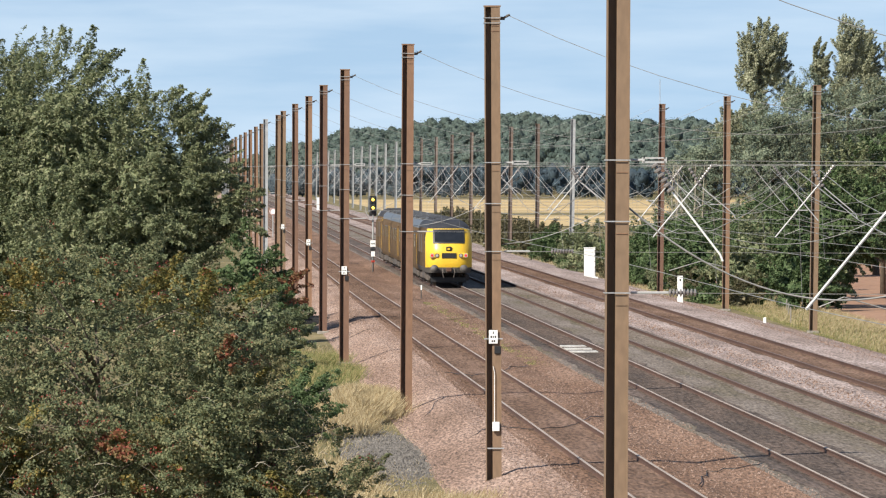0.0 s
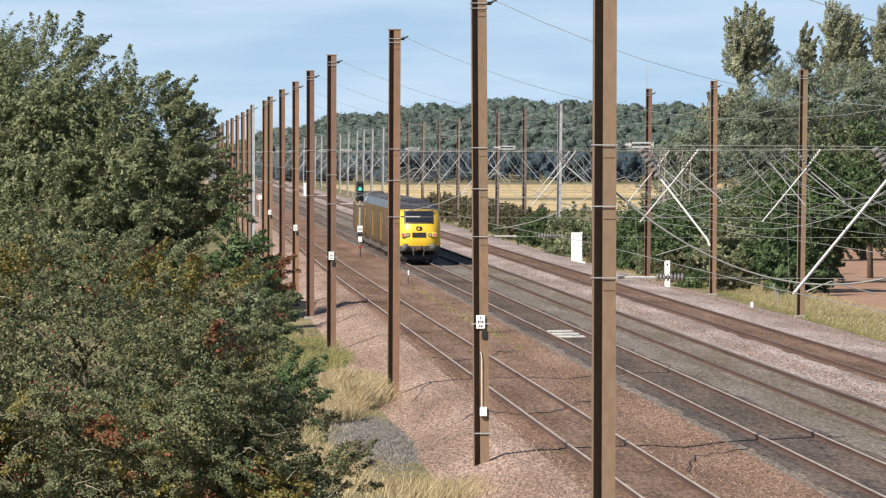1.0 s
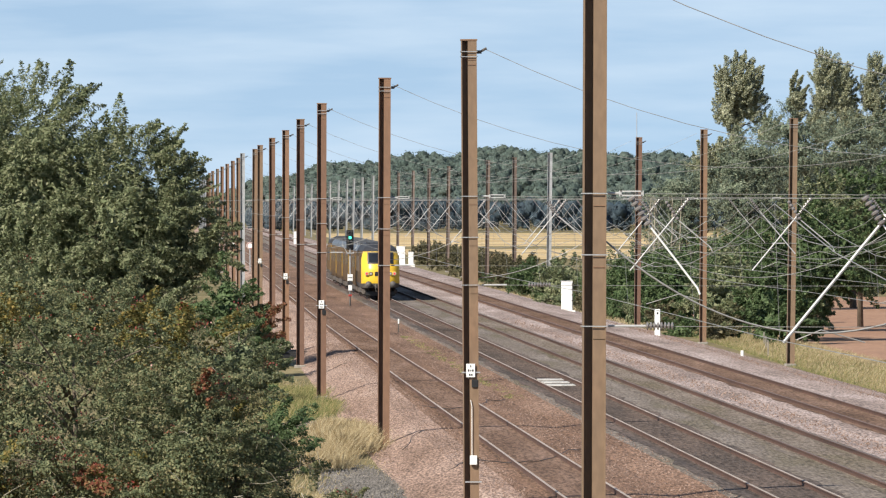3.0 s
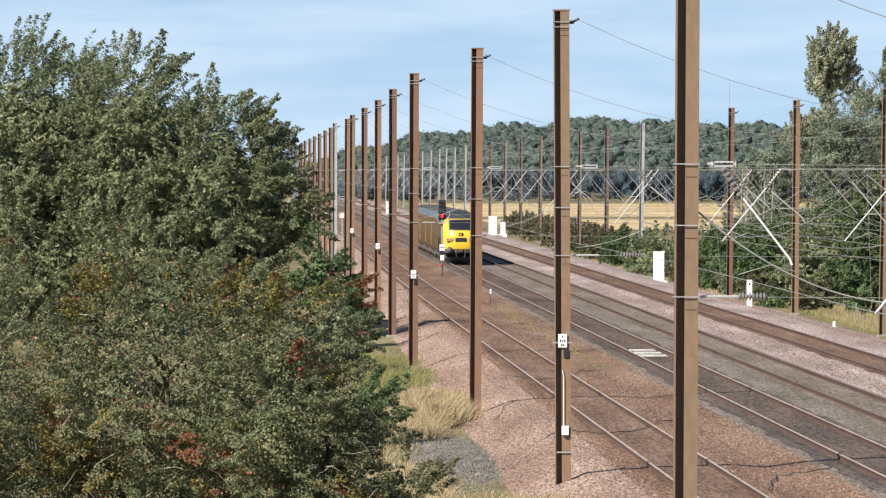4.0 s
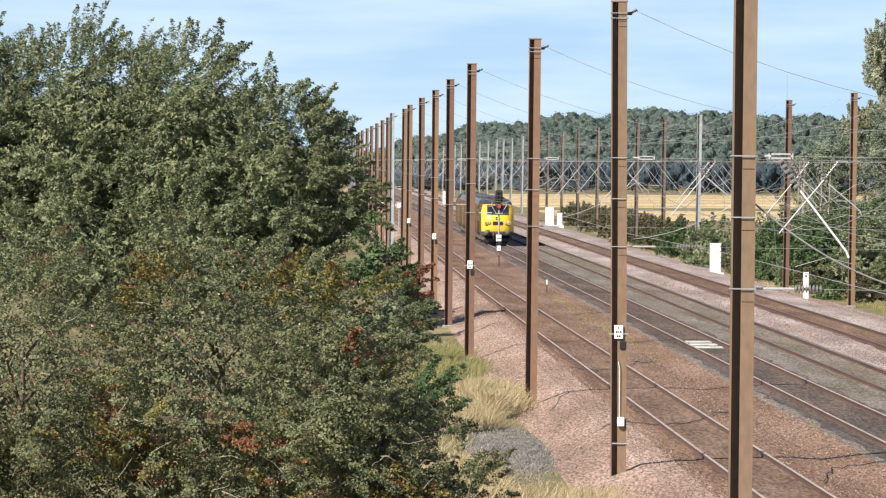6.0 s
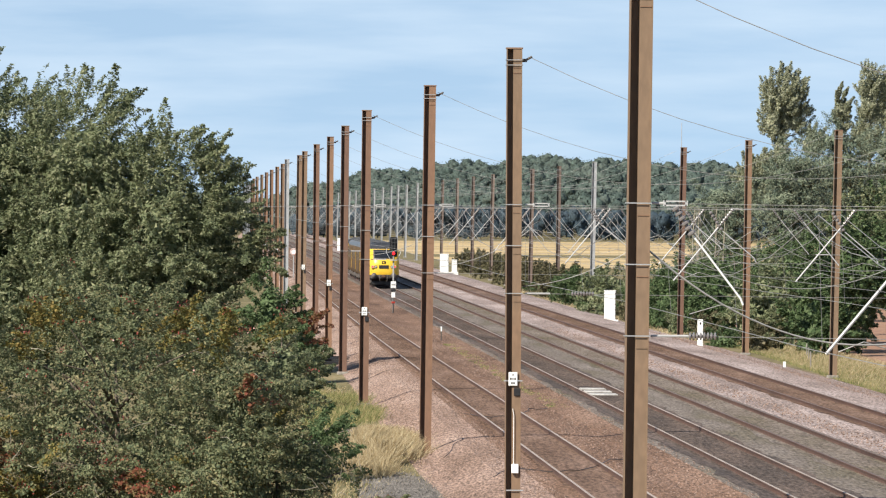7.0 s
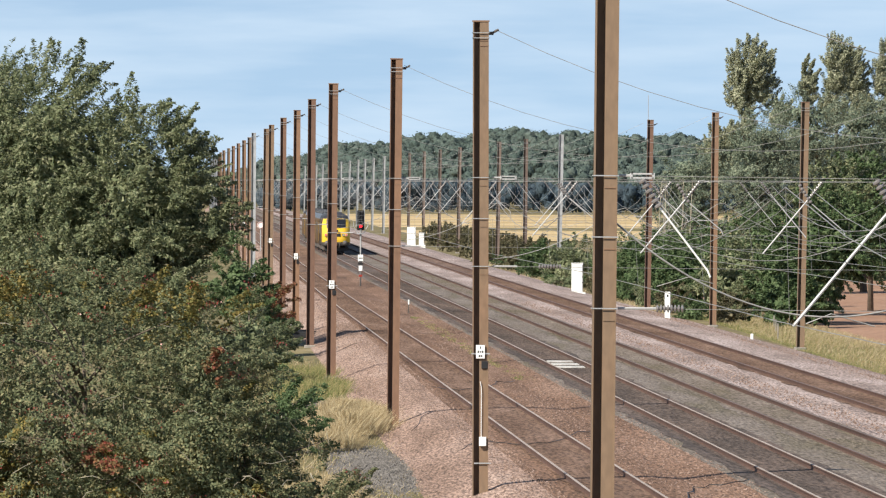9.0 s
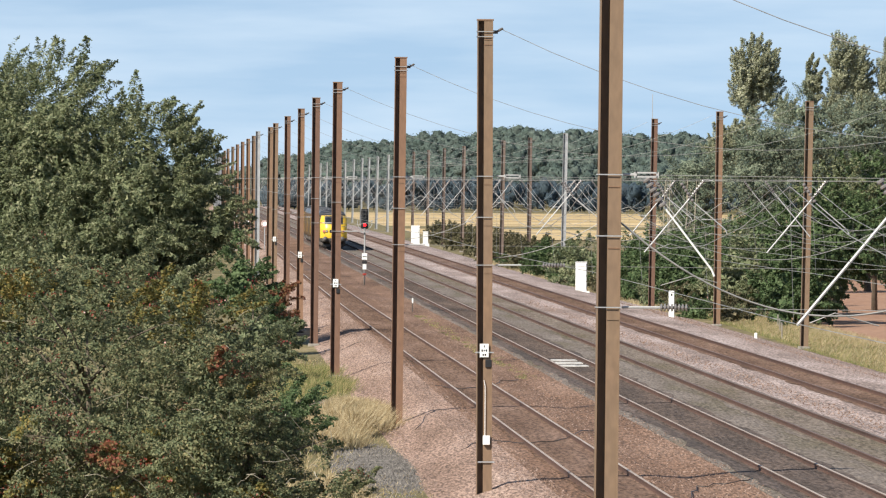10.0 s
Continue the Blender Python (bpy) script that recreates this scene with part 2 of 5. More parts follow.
PINE = material("pine_needle", [(0.092, 0.125, 0.086), (0.167, 0.203, 0.138), (0.255, 0.285, 0.198)], 0.72, scale=0.25, fine=3, bump=0, island=0.5, grain=0.2, sheer=0.12, spec=0.22)
POPLAR = material("poplar_leaf", [(0.2014, 0.2226, 0.1456), (0.3392, 0.3551, 0.2352), (0.4982, 0.4982, 0.3584)], 0.72, scale=0.3, fine=3, bump=0, island=0.55, grain=0.2, sheer=0.3, spec=0.22)
# Far leaves: distance haze is put into the colour as a bluish cast.
WOOD_FAR = material("far_woodland_hazed", [(0.0378, 0.05896, 0.04831), (0.05616, 0.08079, 0.06588), (0.0756, 0.09826, 0.08125)], 0.8, scale=0.03, fine=0.55, bump=1.0, island=0.35, grain=0.5, bump_dist=1.2)

# Shade and haze at the wood's foot, put into a darker, bluer colour.
WOOD_FOOT_SHADE = material("far_wood_shade", [(0.0207, 0.03808, 0.0504), (0.03105, 0.0504, 0.0648), (0.0414, 0.06272, 0.0744)], 0.8, scale=0.03, fine=0.55, bump=0.6, island=0.35, grain=0.4, bump_dist=0.8)


# ---- building helpers ----
def to_object(name, bm, mat, smooth=False):
    me = bpy.data.meshes.new(name)
    bm.to_mesh(me)
    bm.free()
    for m in mat if isinstance(mat, (list, tuple)) else [mat]:
        me.materials.append(m)
    if smooth:
        me.polygons.foreach_set("use_smooth", [True] * len(me.polygons))
    return new(name, me)


def part(name, bm, mat, parent, label="", smooth=False):
    """Links a bmesh as one mesh object under a thing or a part."""
    ob = to_object(name, bm, mat, smooth)
    ob.parent = parent
    return tagged(ob, label) if label else ob


def thing(name, m, label, category, group="", kind=""):
    ob = new(name)
    ob.matrix_basis = m
    ob.empty_display_size = 0.2
    return tagged(ob, label, category, group, kind)


def box(bm, x0, x1, y0, y1, z0, z1, bevel=0.0):
    r = bmesh.ops.create_cube(bm, size=1)
    bmesh.ops.scale(bm, vec=(x1 - x0, y1 - y0, z1 - z0), verts=r["verts"])
    bmesh.ops.translate(bm, vec=((x0 + x1) / 2, (y0 + y1) / 2, (z0 + z1) / 2), verts=r["verts"])
    if bevel:
        bmesh.ops.bevel(bm, geom=list({e for v in r["verts"] for e in v.link_edges}), offset=bevel, segments=1, affect="EDGES")
    return bm


def tube(bm, pts, r, n=6, r2=None):
    """A round bar along points, its radius going from r to r2."""
    pts = [Vector(p) for p in pts]
    rings, last = [], None
    for i, p in enumerate(pts):
        d = (pts[min(i + 1, len(pts) - 1)] - pts[max(i - 1, 0)]).normalized()
        a = d.orthogonal().normalized() if last is None else (last - d * last.dot(d)).normalized()
        last, b = a, d.cross(a)
        k = r if r2 is None else r + (r2 - r) * i / (len(pts) - 1)
        rings.append([bm.verts.new(p + k * (math.cos(2 * math.pi * j / n) * a + math.sin(2 * math.pi * j / n) * b)) for j in range(n)])
    for u, v in zip(rings, rings[1:]):
        for j in range(n):
            bm.faces.new((u[j], u[(j + 1) % n], v[(j + 1) % n], v[j]))
    bm.faces.new(rings[0][::-1]), bm.faces.new(rings[-1])
    return bm


def insulator(bm, p, q, r=0.075, sheds=7):
    """A ribbed insulator from p to q, turned in one piece."""
    p, q = Vector(p), Vector(q)
    d = (q - p).normalized()
    a = d.orthogonal().normalized()
    b, rings = d.cross(a), []
    for i in range(sheds):
        for u, k in ((0.08, 0.4), (0.3, 1.0), (0.62, 1.0), (0.8, 0.4)):
            c = p.lerp(q, (i + u) / sheds)
            rings.append([bm.verts.new(c + k * r * (math.cos(2 * math.pi * j / 8) * a + math.sin(2 * math.pi * j / 8) * b)) for j in range(8)])
    for u, v in zip(rings, rings[1:]):
        for j in range(8):
            bm.faces.new((u[j], u[(j + 1) % 8], v[(j + 1) % 8], v[j]))
    bm.faces.new(rings[0][::-1]), bm.faces.new(rings[-1])
    return bm


def smooth_object(name, verts, tris, mat):
    """One smooth mesh from arrays of vertices and triangles."""
    me = bpy.data.meshes.new(name)
    me.vertices.add(len(verts))
    me.vertices.foreach_set("co", np.asarray(verts, np.float32).ravel())
    me.loops.add(tris.size)
    me.loops.foreach_set("vertex_index", tris.astype(np.int32).ravel())
    me.polygons.add(len(tris))
    me.polygons.foreach_set("loop_start", np.arange(len(tris), dtype=np.int32) * 3)
    me.polygons.foreach_set("loop_total", np.full(len(tris), 3, np.int32))
    me.polygons.foreach_set("use_smooth", np.ones(len(tris), bool))
    me.materials.append(mat)
    me.update(calc_edges=True)
    return new(name, me)


def quads_object(name, verts, faces_per, mat, parent=None, smooth=False):
    """One mesh from a vertex array in which each faces_per verts running make one face."""
    v = np.asarray(verts, np.float32).reshape(-1, 3)
    count = len(v) // faces_per
    me = bpy.data.meshes.new(name)
    me.vertices.add(len(v))
    me.vertices.foreach_set("co", v.ravel())
    me.loops.add(len(v))
    me.loops.foreach_set("vertex_index", np.arange(len(v), dtype=np.int32))
    me.polygons.add(count)
    me.polygons.foreach_set("loop_start", np.arange(count, dtype=np.int32) * faces_per)
    me.polygons.foreach_set("loop_total", np.full(count, faces_per, np.int32))
    me.materials.append(mat)
    me.update(calc_edges=True)
    ob = new(name, me)
    if parent is not None:
        ob.parent = parent
    return ob

# ---- ground, fields, track beds ----
def strip(name, profile, y0, y1, mat, steps=1, label="", category="", wobble=0.0, seed=1, slots=()):
    """A long sheet along the line: profile is (x, z) points across it."""
    rng = random.Random(seed)
    bm = bmesh.new()
    rows = []
    for i in range(steps + 1):
        y = y0 + (y1 - y0) * (i / steps) ** 1.7
        rows.append([bm.verts.new((x + (rng.uniform(-wobble, wobble) if 0 < j < len(profile) - 1 or wobble > 0.3 else 0), y, z)) for j, (x, z) in enumerate(profile)])
    for a, b in zip(rows, rows[1:]):
        for j in range(len(profile) - 1):
            bm.faces.new((a[j], a[j + 1], b[j + 1], b[j])).material_index = slots[j] if slots else 0
    return tagged(to_object(name, bm, mat), label, category, kind="structure")


strip("ground", [(-3500, -0.9), (-60, -0.9), (3, -0.85), (7, -0.72), (27, -0.72), (40, -0.95), (3500, -0.95)], -400, 4800, GRASS_GROUND, 60,
      "rough grassy ground beside the railway line", "ground")
strip("field_stubble", [(27, -0.85), (180, -0.85)], 1060, 1930, STUBBLE, 8, "pale harvested wheat stubble field beyond the line", "field")
strip("field_margin", [(27, -0.84), (180, -0.84)], 1290, 1370, GRASS_GROUND, 3, "strip of rough grass across the stubble field", "field")
strip("field_tilled", [(34.2, -0.84), (120, -0.84)], 385, 640, PLOUGH, 8, "dry brown tilled field behind the trees", "field")
strip("track_bed", [(5.7, -0.82), (6.5, -0.62), (7.7, -0.2), (8.5, -0.15), (11.2, -0.15), (12.2, -0.24), (13.3, -0.15), (16.3, -0.15), (17.0, -0.15), (19.6, -0.15), (20.5, -0.2), (21.2, -0.15), (23.8, -0.15), (25.6, -0.2), (27.2, -0.52), (28.8, -0.8)],
      -60, 4000, [BALLAST, BALLAST_BROWN, BED_GREY, BALLAST_PALE], 40, "pink granite ballast bed under four tracks", "ballast", 0.07, 1, (0, 0, 0, 1, 1, 1, 2, 2, 2, 3, 3, 3, 3, 3, 3))

TRACKS = [("track_1", 9.62, BED_BROWN, "plain running track with worn brown ballast"), ("track_2", 14.92, BED_DARK, "main running track with dark oily ballast"),
          ("track_3", 18.3, BED_GREY, "running track with grey weedy ballast"), ("track_4", 22.45, BED_BROWN, "rusty brown outer running track")]
RAIL = [(-0.07, -0.172), (0.07, -0.172), (0.07, -0.155), (0.012, -0.13), (0.012, -0.045), (0.036, -0.035), (0.036, 0), (-0.036, 0), (-0.036, -0.035), (-0.012, -0.045), (-0.012, -0.13), (-0.07, -0.155)]
LINE_1 = [(-60, 0.78), (120, 0.48), (228, 0.27), (340, 0.03), (468, -0.17), (700, -0.2), (1100, -0.2), (4000, -0.2)]


def ease(name, y):
    return float(np.interp(y, [p[0] for p in LINE_1], [p[1] for p in LINE_1])) if name == "track_1" else 0.0


for name, xc, bed, label in TRACKS:
    track = thing(name, pose(xc, 0, 0), label, "railway track", kind="structure")
    bm = bmesh.new()
    edge_rng = random.Random(name)
    wide = {"track_1": 0.82, "track_2": 1.28, "track_3": 1.05, "track_4": 0.9}[name]
    marks = [-60, 100] + [102 + 3 * i for i in range(200)] + [800, 1200, 4000]
    edges = [(wide + edge_rng.uniform(-0.14, 0.16), wide + edge_rng.uniform(-0.14, 0.16)) for _ in marks]
    for (y0, y1), (wa, wb), (wc, wd) in zip(zip(marks, marks[1:]), edges, edges[1:]):
        e0, e1 = ease(name, y0), ease(name, y1)
        q = [bm.verts.new(p) for p in ((e0 - wa, y0, -0.138), (e0 + wb, y0, -0.138), (e1 + wd, y1, -0.138), (e1 - wc, y1, -0.138))]
        bm.faces.new(q)
    part("track_ballast", bm, bed, track, "darkened ballast between the rails")
    for side in (-0.755, 0.755):
        bm = bmesh.new()
        ends = [[bm.verts.new((side + x + ease(name, y), y, z)) for x, z in RAIL] for y, _ in LINE_1]
        for a, b in zip(ends, ends[1:]):
            for j in range(12):
                bm.faces.new((a[j], a[(j + 1) % 12], b[(j + 1) % 12], b[j])).material_index = 1 if j == 6 and name in ("track_1", "track_2") else 2 if j == 6 else 0
        bmesh.ops.recalc_face_normals(bm, faces=bm.faces)
        part("rail", bm, [RAIL_SIDE, RAIL_TOP, RAIL_DULL], track, "rusty steel rail with a polished head")
    box_v = np.array([(-0.9, 0, -0.13), (0.9, 0, -0.13), (0.9, 0.26, -0.13), (-0.9, 0.26, -0.13), (-0.9, 0, -0.24), (0.9, 0, -0.24), (0.9, 0, -0.13), (-0.9, 0, -0.13)])
    ys = np.arange(110, 620, 0.7)
    sl = box_v[None] + np.stack([np.array([ease(name, y) for y in ys]), ys, 0 * ys], -1)[:, None]
    tagged(quads_object("sleepers", sl, 4, bed, track), "row of stained concrete sleepers", kind="stuff")


rng = np.random.default_rng(31)
n = 52000
sy = 150 + 330 * rng.random(n) ** 1.5
sx = np.concatenate([rng.uniform(6.2, 8.7, n // 3), rng.uniform(11.0, 13.6, n // 7), rng.uniform(19.5, 28.6, n - n // 3 - n // 7)])
sz = np.interp(sx, [5.7, 6.5, 7.7, 8.5, 11.2, 12.2, 13.3, 20.5, 25.6, 27.2, 28.8], [-0.82, -0.62, -0.2, -0.15, -0.15, -0.24, -0.15, -0.17, -0.2, -0.52, -0.8])
c = np.stack([sx, sy, sz], -1)
r = rng.uniform(0.02, 0.045, (n, 1))
a = rng.uniform(0, 2 * np.pi, n)
e = [c + r * np.stack([np.cos(a + k * 2.09), np.sin(a + k * 2.09), np.full(n, -0.3)], -1) * rng.uniform(0.8, 1.3, (n, 1)) for k in range(3)]
top = c + r * np.stack([rng.normal(0, 0.3, n), rng.normal(0, 0.3, n), np.full(n, 0.8)], -1)
tagged(quads_object("ballast_stone", np.stack([e[0], e[1], top, e[1], e[2], top, e[2], e[0], top], 1), 3, STONE), "loose stones proud of the ballast", "stones", kind="stuff")

# ---- vegetation ----
def leaves(name, centres, outward, size, mat, parent=None, seed=0, droop=0.0, aspect=0.55, corners=3):
    """Many small pointed leaves, one face of three or four corners each, turned at random about the outward way."""
    rng = np.random.default_rng(seed)
    n = len(centres)
    nrm = outward + rng.normal(0, 0.6, (n, 3)) + (0, 0, 0.3)
    nrm /= np.linalg.norm(nrm, axis=1, keepdims=True) + 1e-9
    along = rng.normal(0, 1, (n, 3)) - (0, 0, droop)
    along -= nrm * (along * nrm).sum(1, keepdims=True)
    along /= np.linalg.norm(along, axis=1, keepdims=True) + 1e-9
    across = np.cross(nrm, along)
    s = (np.asarray(size) * rng.uniform(0.6, 1.35, n))[:, None]
    v = np.stack([centres - along * s * 0.5, centres + across * s * aspect * 0.5 + nrm * s * 0.1, centres + along * s * 0.5, centres - across * s * aspect * 0.5 + nrm * s * 0.1], 1)
    if corners == 3:
        v = np.stack([v[:, 0] - across * s * aspect * 0.5, v[:, 0] + across * s * aspect * 0.5, v[:, 2] + nrm * s * 0.12], 1)
    return quads_object(name, v, corners, mat, parent)


def boughs(rng, masses, per, length, width, thick, up, wind):
    """Leafy boughs over the outer part of a few large masses: root, way, length, half width, half depth of each."""
    out = []
    for c, r in masses:
        c, r = np.array(c, float), np.array(r, float)
        area = 4 * np.pi * (((r[0] * r[1]) ** 1.6 + (r[0] * r[2]) ** 1.6 + (r[1] * r[2]) ** 1.6) / 3) ** 0.625
        k = max(14, int(per * area))
        d = rng.normal(0, 1, (k, 3))
        d /= np.linalg.norm(d, axis=1, keepdims=True)
        root = c + d * r * rng.uniform(0.6, 0.93, (k, 1))
        # gaps between the boughs, a few bough lengths apart
        wave = 2.6 / np.mean(length)
        gap = np.sin(wave * root[:, 0] + 1.3 * np.sin(wave * 0.7 * root[:, 2])) + np.sin(1.3 * wave * root[:, 2] + 1.1 * np.sin(wave * 0.6 * root[:, 1]) + 2)
        free = gap + 0.5 * rng.normal(0, 1, k) > -0.75
        for c2, r2 in masses:
            if c2 is not c:
                q = np.linalg.norm((root - np.array(c2)) / np.array(r2), axis=1)
                free &= q > 0.42
        way = d / r * min(r) + rng.normal(0, 0.28, (k, 3)) + (wind, 0, up)
        way /= np.linalg.norm(way, axis=1, keepdims=True)
        ln = rng.uniform(*length, (k, 1))
        size = rng.uniform(0.65, 1.25, (k, 1))
        out.append(np.concatenate([root, way, ln, width * size, thick * size], 1)[free])
    return np.concatenate(out)


def bough_leaves(rng, b, n, droop, taper):
    """n leaf places along the boughs, the way each faces, and the bough that it is on."""
    w = b[:, 6] * (b[:, 7] + b[:, 8])
    i = rng.choice(len(b), n, p=w / w.sum())
    root, way, ln, wide, deep = b[i, :3], b[i, 3:6], b[i, 6:7], b[i, 7:8], b[i, 8:9]
    side = np.cross(way, (0.0, 0.0, 1.0))
    side /= np.linalg.norm(side, axis=1, keepdims=True) + 1e-6
    face = np.cross(side, way)
    u = rng.random((n, 1)) ** 0.85
    girth = np.minimum(1, 3.5 * u + 0.25) * (1 - taper * u) * (0.82 + 0.3 * np.sin(9 * u + i[:, None]))
    a = rng.uniform(0, 2 * np.pi, (n, 1))
    q = np.sqrt(rng.random((n, 1))) * girth
    at = root + way * ln * u + side * wide * q * np.cos(a) + face * deep * q * np.sin(a)
    at[:, 2:] -= droop * ln * u * u
    return at, 0.45 * face + 0.8 * way + 0.4 * rng.normal(0, 1, (n, 3)), i


def limbs(bm, rng, base, top, spread, count, r):
    """A tapered trunk with limbs that reach into the crown."""
    base, top = Vector(base), Vector(top)
    tube(bm, [base, base.lerp(top, 0.35) + Vector((rng.uniform(-0.2, 0.2), 0, 0)), base.lerp(top, 0.7), top], r, 8, r * 0.2)
    for i in range(count):
        p = base.lerp(top, rng.uniform(0.22, 0.85))
        a = rng.uniform(0, 2 * math.pi)
        q = p + Vector((math.cos(a) * spread, math.sin(a) * spread, rng.uniform(0.3, 0.9) * spread)) * rng.uniform(0.6, 1)
        tube(bm, [p, p.lerp(q, 0.5) + Vector((0, 0, 0.12 * spread)), q], r * 0.35, 5, r * 0.06)
    return bm


# boughs per square metre, their lengths, half width, half depth, lift, push of the wind, droop and taper
HAW_HABIT = (5.6, (0.4, 0.85), 0.25, 0.13, 0.3, 0.2, 0.22, 0.5)
ASH_HABIT = (2.6, (0.8, 1.9), 0.5, 0.38, 0.5, 0.42, 0.15, 0.85)
SHRUB_HABIT = (2.2, (0.6, 1.3), 0.42, 0.24, 0.45, 0.2, 0.15, 0.6)
PINE_HABIT = (1.2, (0.9, 1.9), 0.75, 0.26, 0.25, 0.15, 0.05, 0.5)
POPLAR_HABIT = (4.2, (0.7, 1.5), 0.36, 0.34, 1.4, 0.5, 0.0, 0.65)


def tree(name, foot, masses, n, size, mat, label, category="tree", seed=1, habit=SHRUB_HABIT, trunk=0.16, height=None, limb_count=9, group="", extra=(), droop=0.0, aspect=0.55):
    """A woody plant in world places: trunk and limbs, a crown of leafy boughs, and what else grows on it."""
    rng = np.random.default_rng(seed)
    root = thing(name, pose(*foot), label, category, group)
    off = np.array(foot)
    masses = [(np.array(c) - off, r) for c, r in masses]
    top = max(c[2] + r[2] * 0.7 for c, r in masses)
    mid = masses[0][0]
    bm = limbs(bmesh.new(), random.Random(seed), (0, 0, -0.15), (mid[0] * 0.6, mid[1] * 0.6, height or top), max(masses[0][1][:2]) * 0.8, limb_count, trunk)
    part("trunk", bm, BARK, root, smooth=True)
    per, length, width, thick, up, wind, hang, taper = habit
    b = boughs(rng, masses, per, length, width, thick, up, wind)
    pts, d, i = bough_leaves(rng, b, n, hang, taper)
    # shaded leaves deep in the crown
    k = n // 5
    j = rng.integers(0, len(masses), k)
    dc = rng.normal(0, 1, (k, 3))
    dc /= np.linalg.norm(dc, axis=1, keepdims=True)
    core = np.array([c for c, _ in masses])[j] + dc * np.array([r for _, r in masses], float)[j] * rng.uniform(0.3, 0.62, (k, 1))
    corners = 4 if name == "hawthorn_bush" else 3
    taken = np.zeros(len(b), int)
    tips = b[:, :3] + b[:, 3:6] * b[:, 6:7] * 0.7
    for number, (part_name, share, esize, emat, low, lab) in enumerate(extra):
        patch = np.sin(1.5 * tips[:, 0] + 2 * number + seed) + np.sin(1.8 * tips[:, 2] + seed) + 0.8 * rng.normal(0, 1, len(b))
        fit_z = (off[2] + tips[:, 2]) < low
        if part_name == "berry_cover":
            heads = tips[(rng.random(len(b)) < share) & fit_z & (patch > -0.4)]
            m = len(heads) * 26
            pick = rng.integers(0, len(heads), m)
            p2 = heads[pick] + rng.normal(0, 1, (m, 3)) * (0.085, 0.085, 0.055)
            tagged(leaves(part_name, p2, rng.normal(0, 1, (m, 3)), esize, emat, root, seed + 7, 0, 0.95, 4), lab, kind="stuff")
        else:
            taken[(taken == 0) & fit_z & (patch > share)] = number + 1
            on = taken[i] == number + 1
            if on.any():
                tagged(leaves(part_name, pts[on], d[on], esize, emat, root, seed + 7, 0, 0.7, 4), lab)
    plain = taken[i] == 0
    n_all = int(plain.sum())
    leaves("crown", np.concatenate([pts[plain], core]), np.concatenate([d[plain], dc]), np.concatenate([np.full(n_all, size), np.full(k, size * (1.25 if name == "hawthorn_bush" else 1.9))]), mat, root, seed, droop, aspect, corners)
    return root


GROUND = -0.86
# the berried hawthorns close by
hawthorn_extra = [("berry_cover", 0.3, 0.034, BERRY, 9, "scattered clusters of dark red berries"), ("turning_leaves", 1.3, 0.066, HAW_YELLOW, 5.5, "yellowing lower leaves"), ("russet_leaves", 2.5, 0.07, RUSSET, 4.6, "patches of russet leaves")]
tree("hawthorn_bush", (-1.6, 143, GROUND), [((-1.9, 142.8, 3.0), (2.5, 2.6, 2.9)), ((-0.1, 142, 2.6), (1.9, 2.3, 2.3)), ((0.5, 141, 3.5), (1.1, 1.5, 1.4)), ((-1.2, 143.0, 0.6), (2.6, 2.0, 2.2)), ((-0.4, 142.9, -0.2), (2.4, 1.4, 1.6)), ((-1.6, 147, 1.6), (3.2, 1.4, 3.4))], 185000, 0.06, HAW,
     "dense hawthorn bush with dark red berries and olive leaves", "bush", 3, HAW_HABIT, 0.11, 5.0, 16, "lineside hawthorns", hawthorn_extra)
tree("hawthorn_bush", (1.3, 140, GROUND), [((1.0, 140.7, 0.9), (1.4, 1.9, 2.2)), ((2.2, 139.6, 0.4), (1.2, 1.5, 1.75)), ((0.4, 139.7, 2.2), (1.2, 1.6, 1.6))], 95000, 0.057, HAW,
     "low outer hawthorn bush with berries leaning to the track", "bush", 5, HAW_HABIT, 0.09, 3.0, 12, "lineside hawthorns", hawthorn_extra)
tree("hawthorn_bush", (-5.4, 144, GROUND), [((-5.4, 143.6, 2.9), (2.6, 2.6, 3.0)), ((-4.2, 144.2, 0.7), (2.4, 2.2, 2.2)), ((-7.6, 145, 2.2), (2.0, 2.4, 3.0)), ((-4.6, 143.9, -0.2), (2.8, 1.4, 1.6)), ((-6.6, 144.2, 0.6), (2.2, 2.0, 2.2)), ((-5.6, 148, 1.6), (3.4, 1.4, 3.6))], 190000, 0.06, HAW,
     "tall hawthorn bush with yellowing lower leaves", "bush", 8, HAW_HABIT, 0.11, 5.0, 16, "lineside hawthorns", [hawthorn_extra[0], ("turning_leaves", 0.55, 0.066, HAW_YELLOW, 2.2, "yellowing lower leaves"), hawthorn_extra[2]])
# the taller ash trees behind them
tree("ash_tree", (-5.74, 371.9, GROUND), [((-5.92, 371.9, 7.3), (3.70, 4.44, 5.9)), ((-4.81, 369.1, 2.23), (4.62, 4.44, 4.81))], 100000, 0.19, ASH,
     "bushy ash tree with dark green feathery leaves", "tree", 11, ASH_HABIT, 0.3, 8.2, 14, "lineside ash trees", (), 0.3, 0.42)
tree("ash_tree", (-0.93, 368.2, GROUND), [((-2.1, 368.2, 5.9), (2.4, 3.70, 5.4)), ((0.0, 368.2, 6.0), (1.3, 2.6, 3.7)), ((1.7, 367.6, 5.0), (0.7, 1.4, 1.2)), ((-0.9, 366.3, 0.6), (2.3, 3.0, 3.4))], 92000, 0.18, ASH,
     "ash tree with drooping outer sprays beside the line", "tree", 12, ASH_HABIT, 0.26, 6.6, 14, "lineside ash trees", (), 0.3, 0.42)
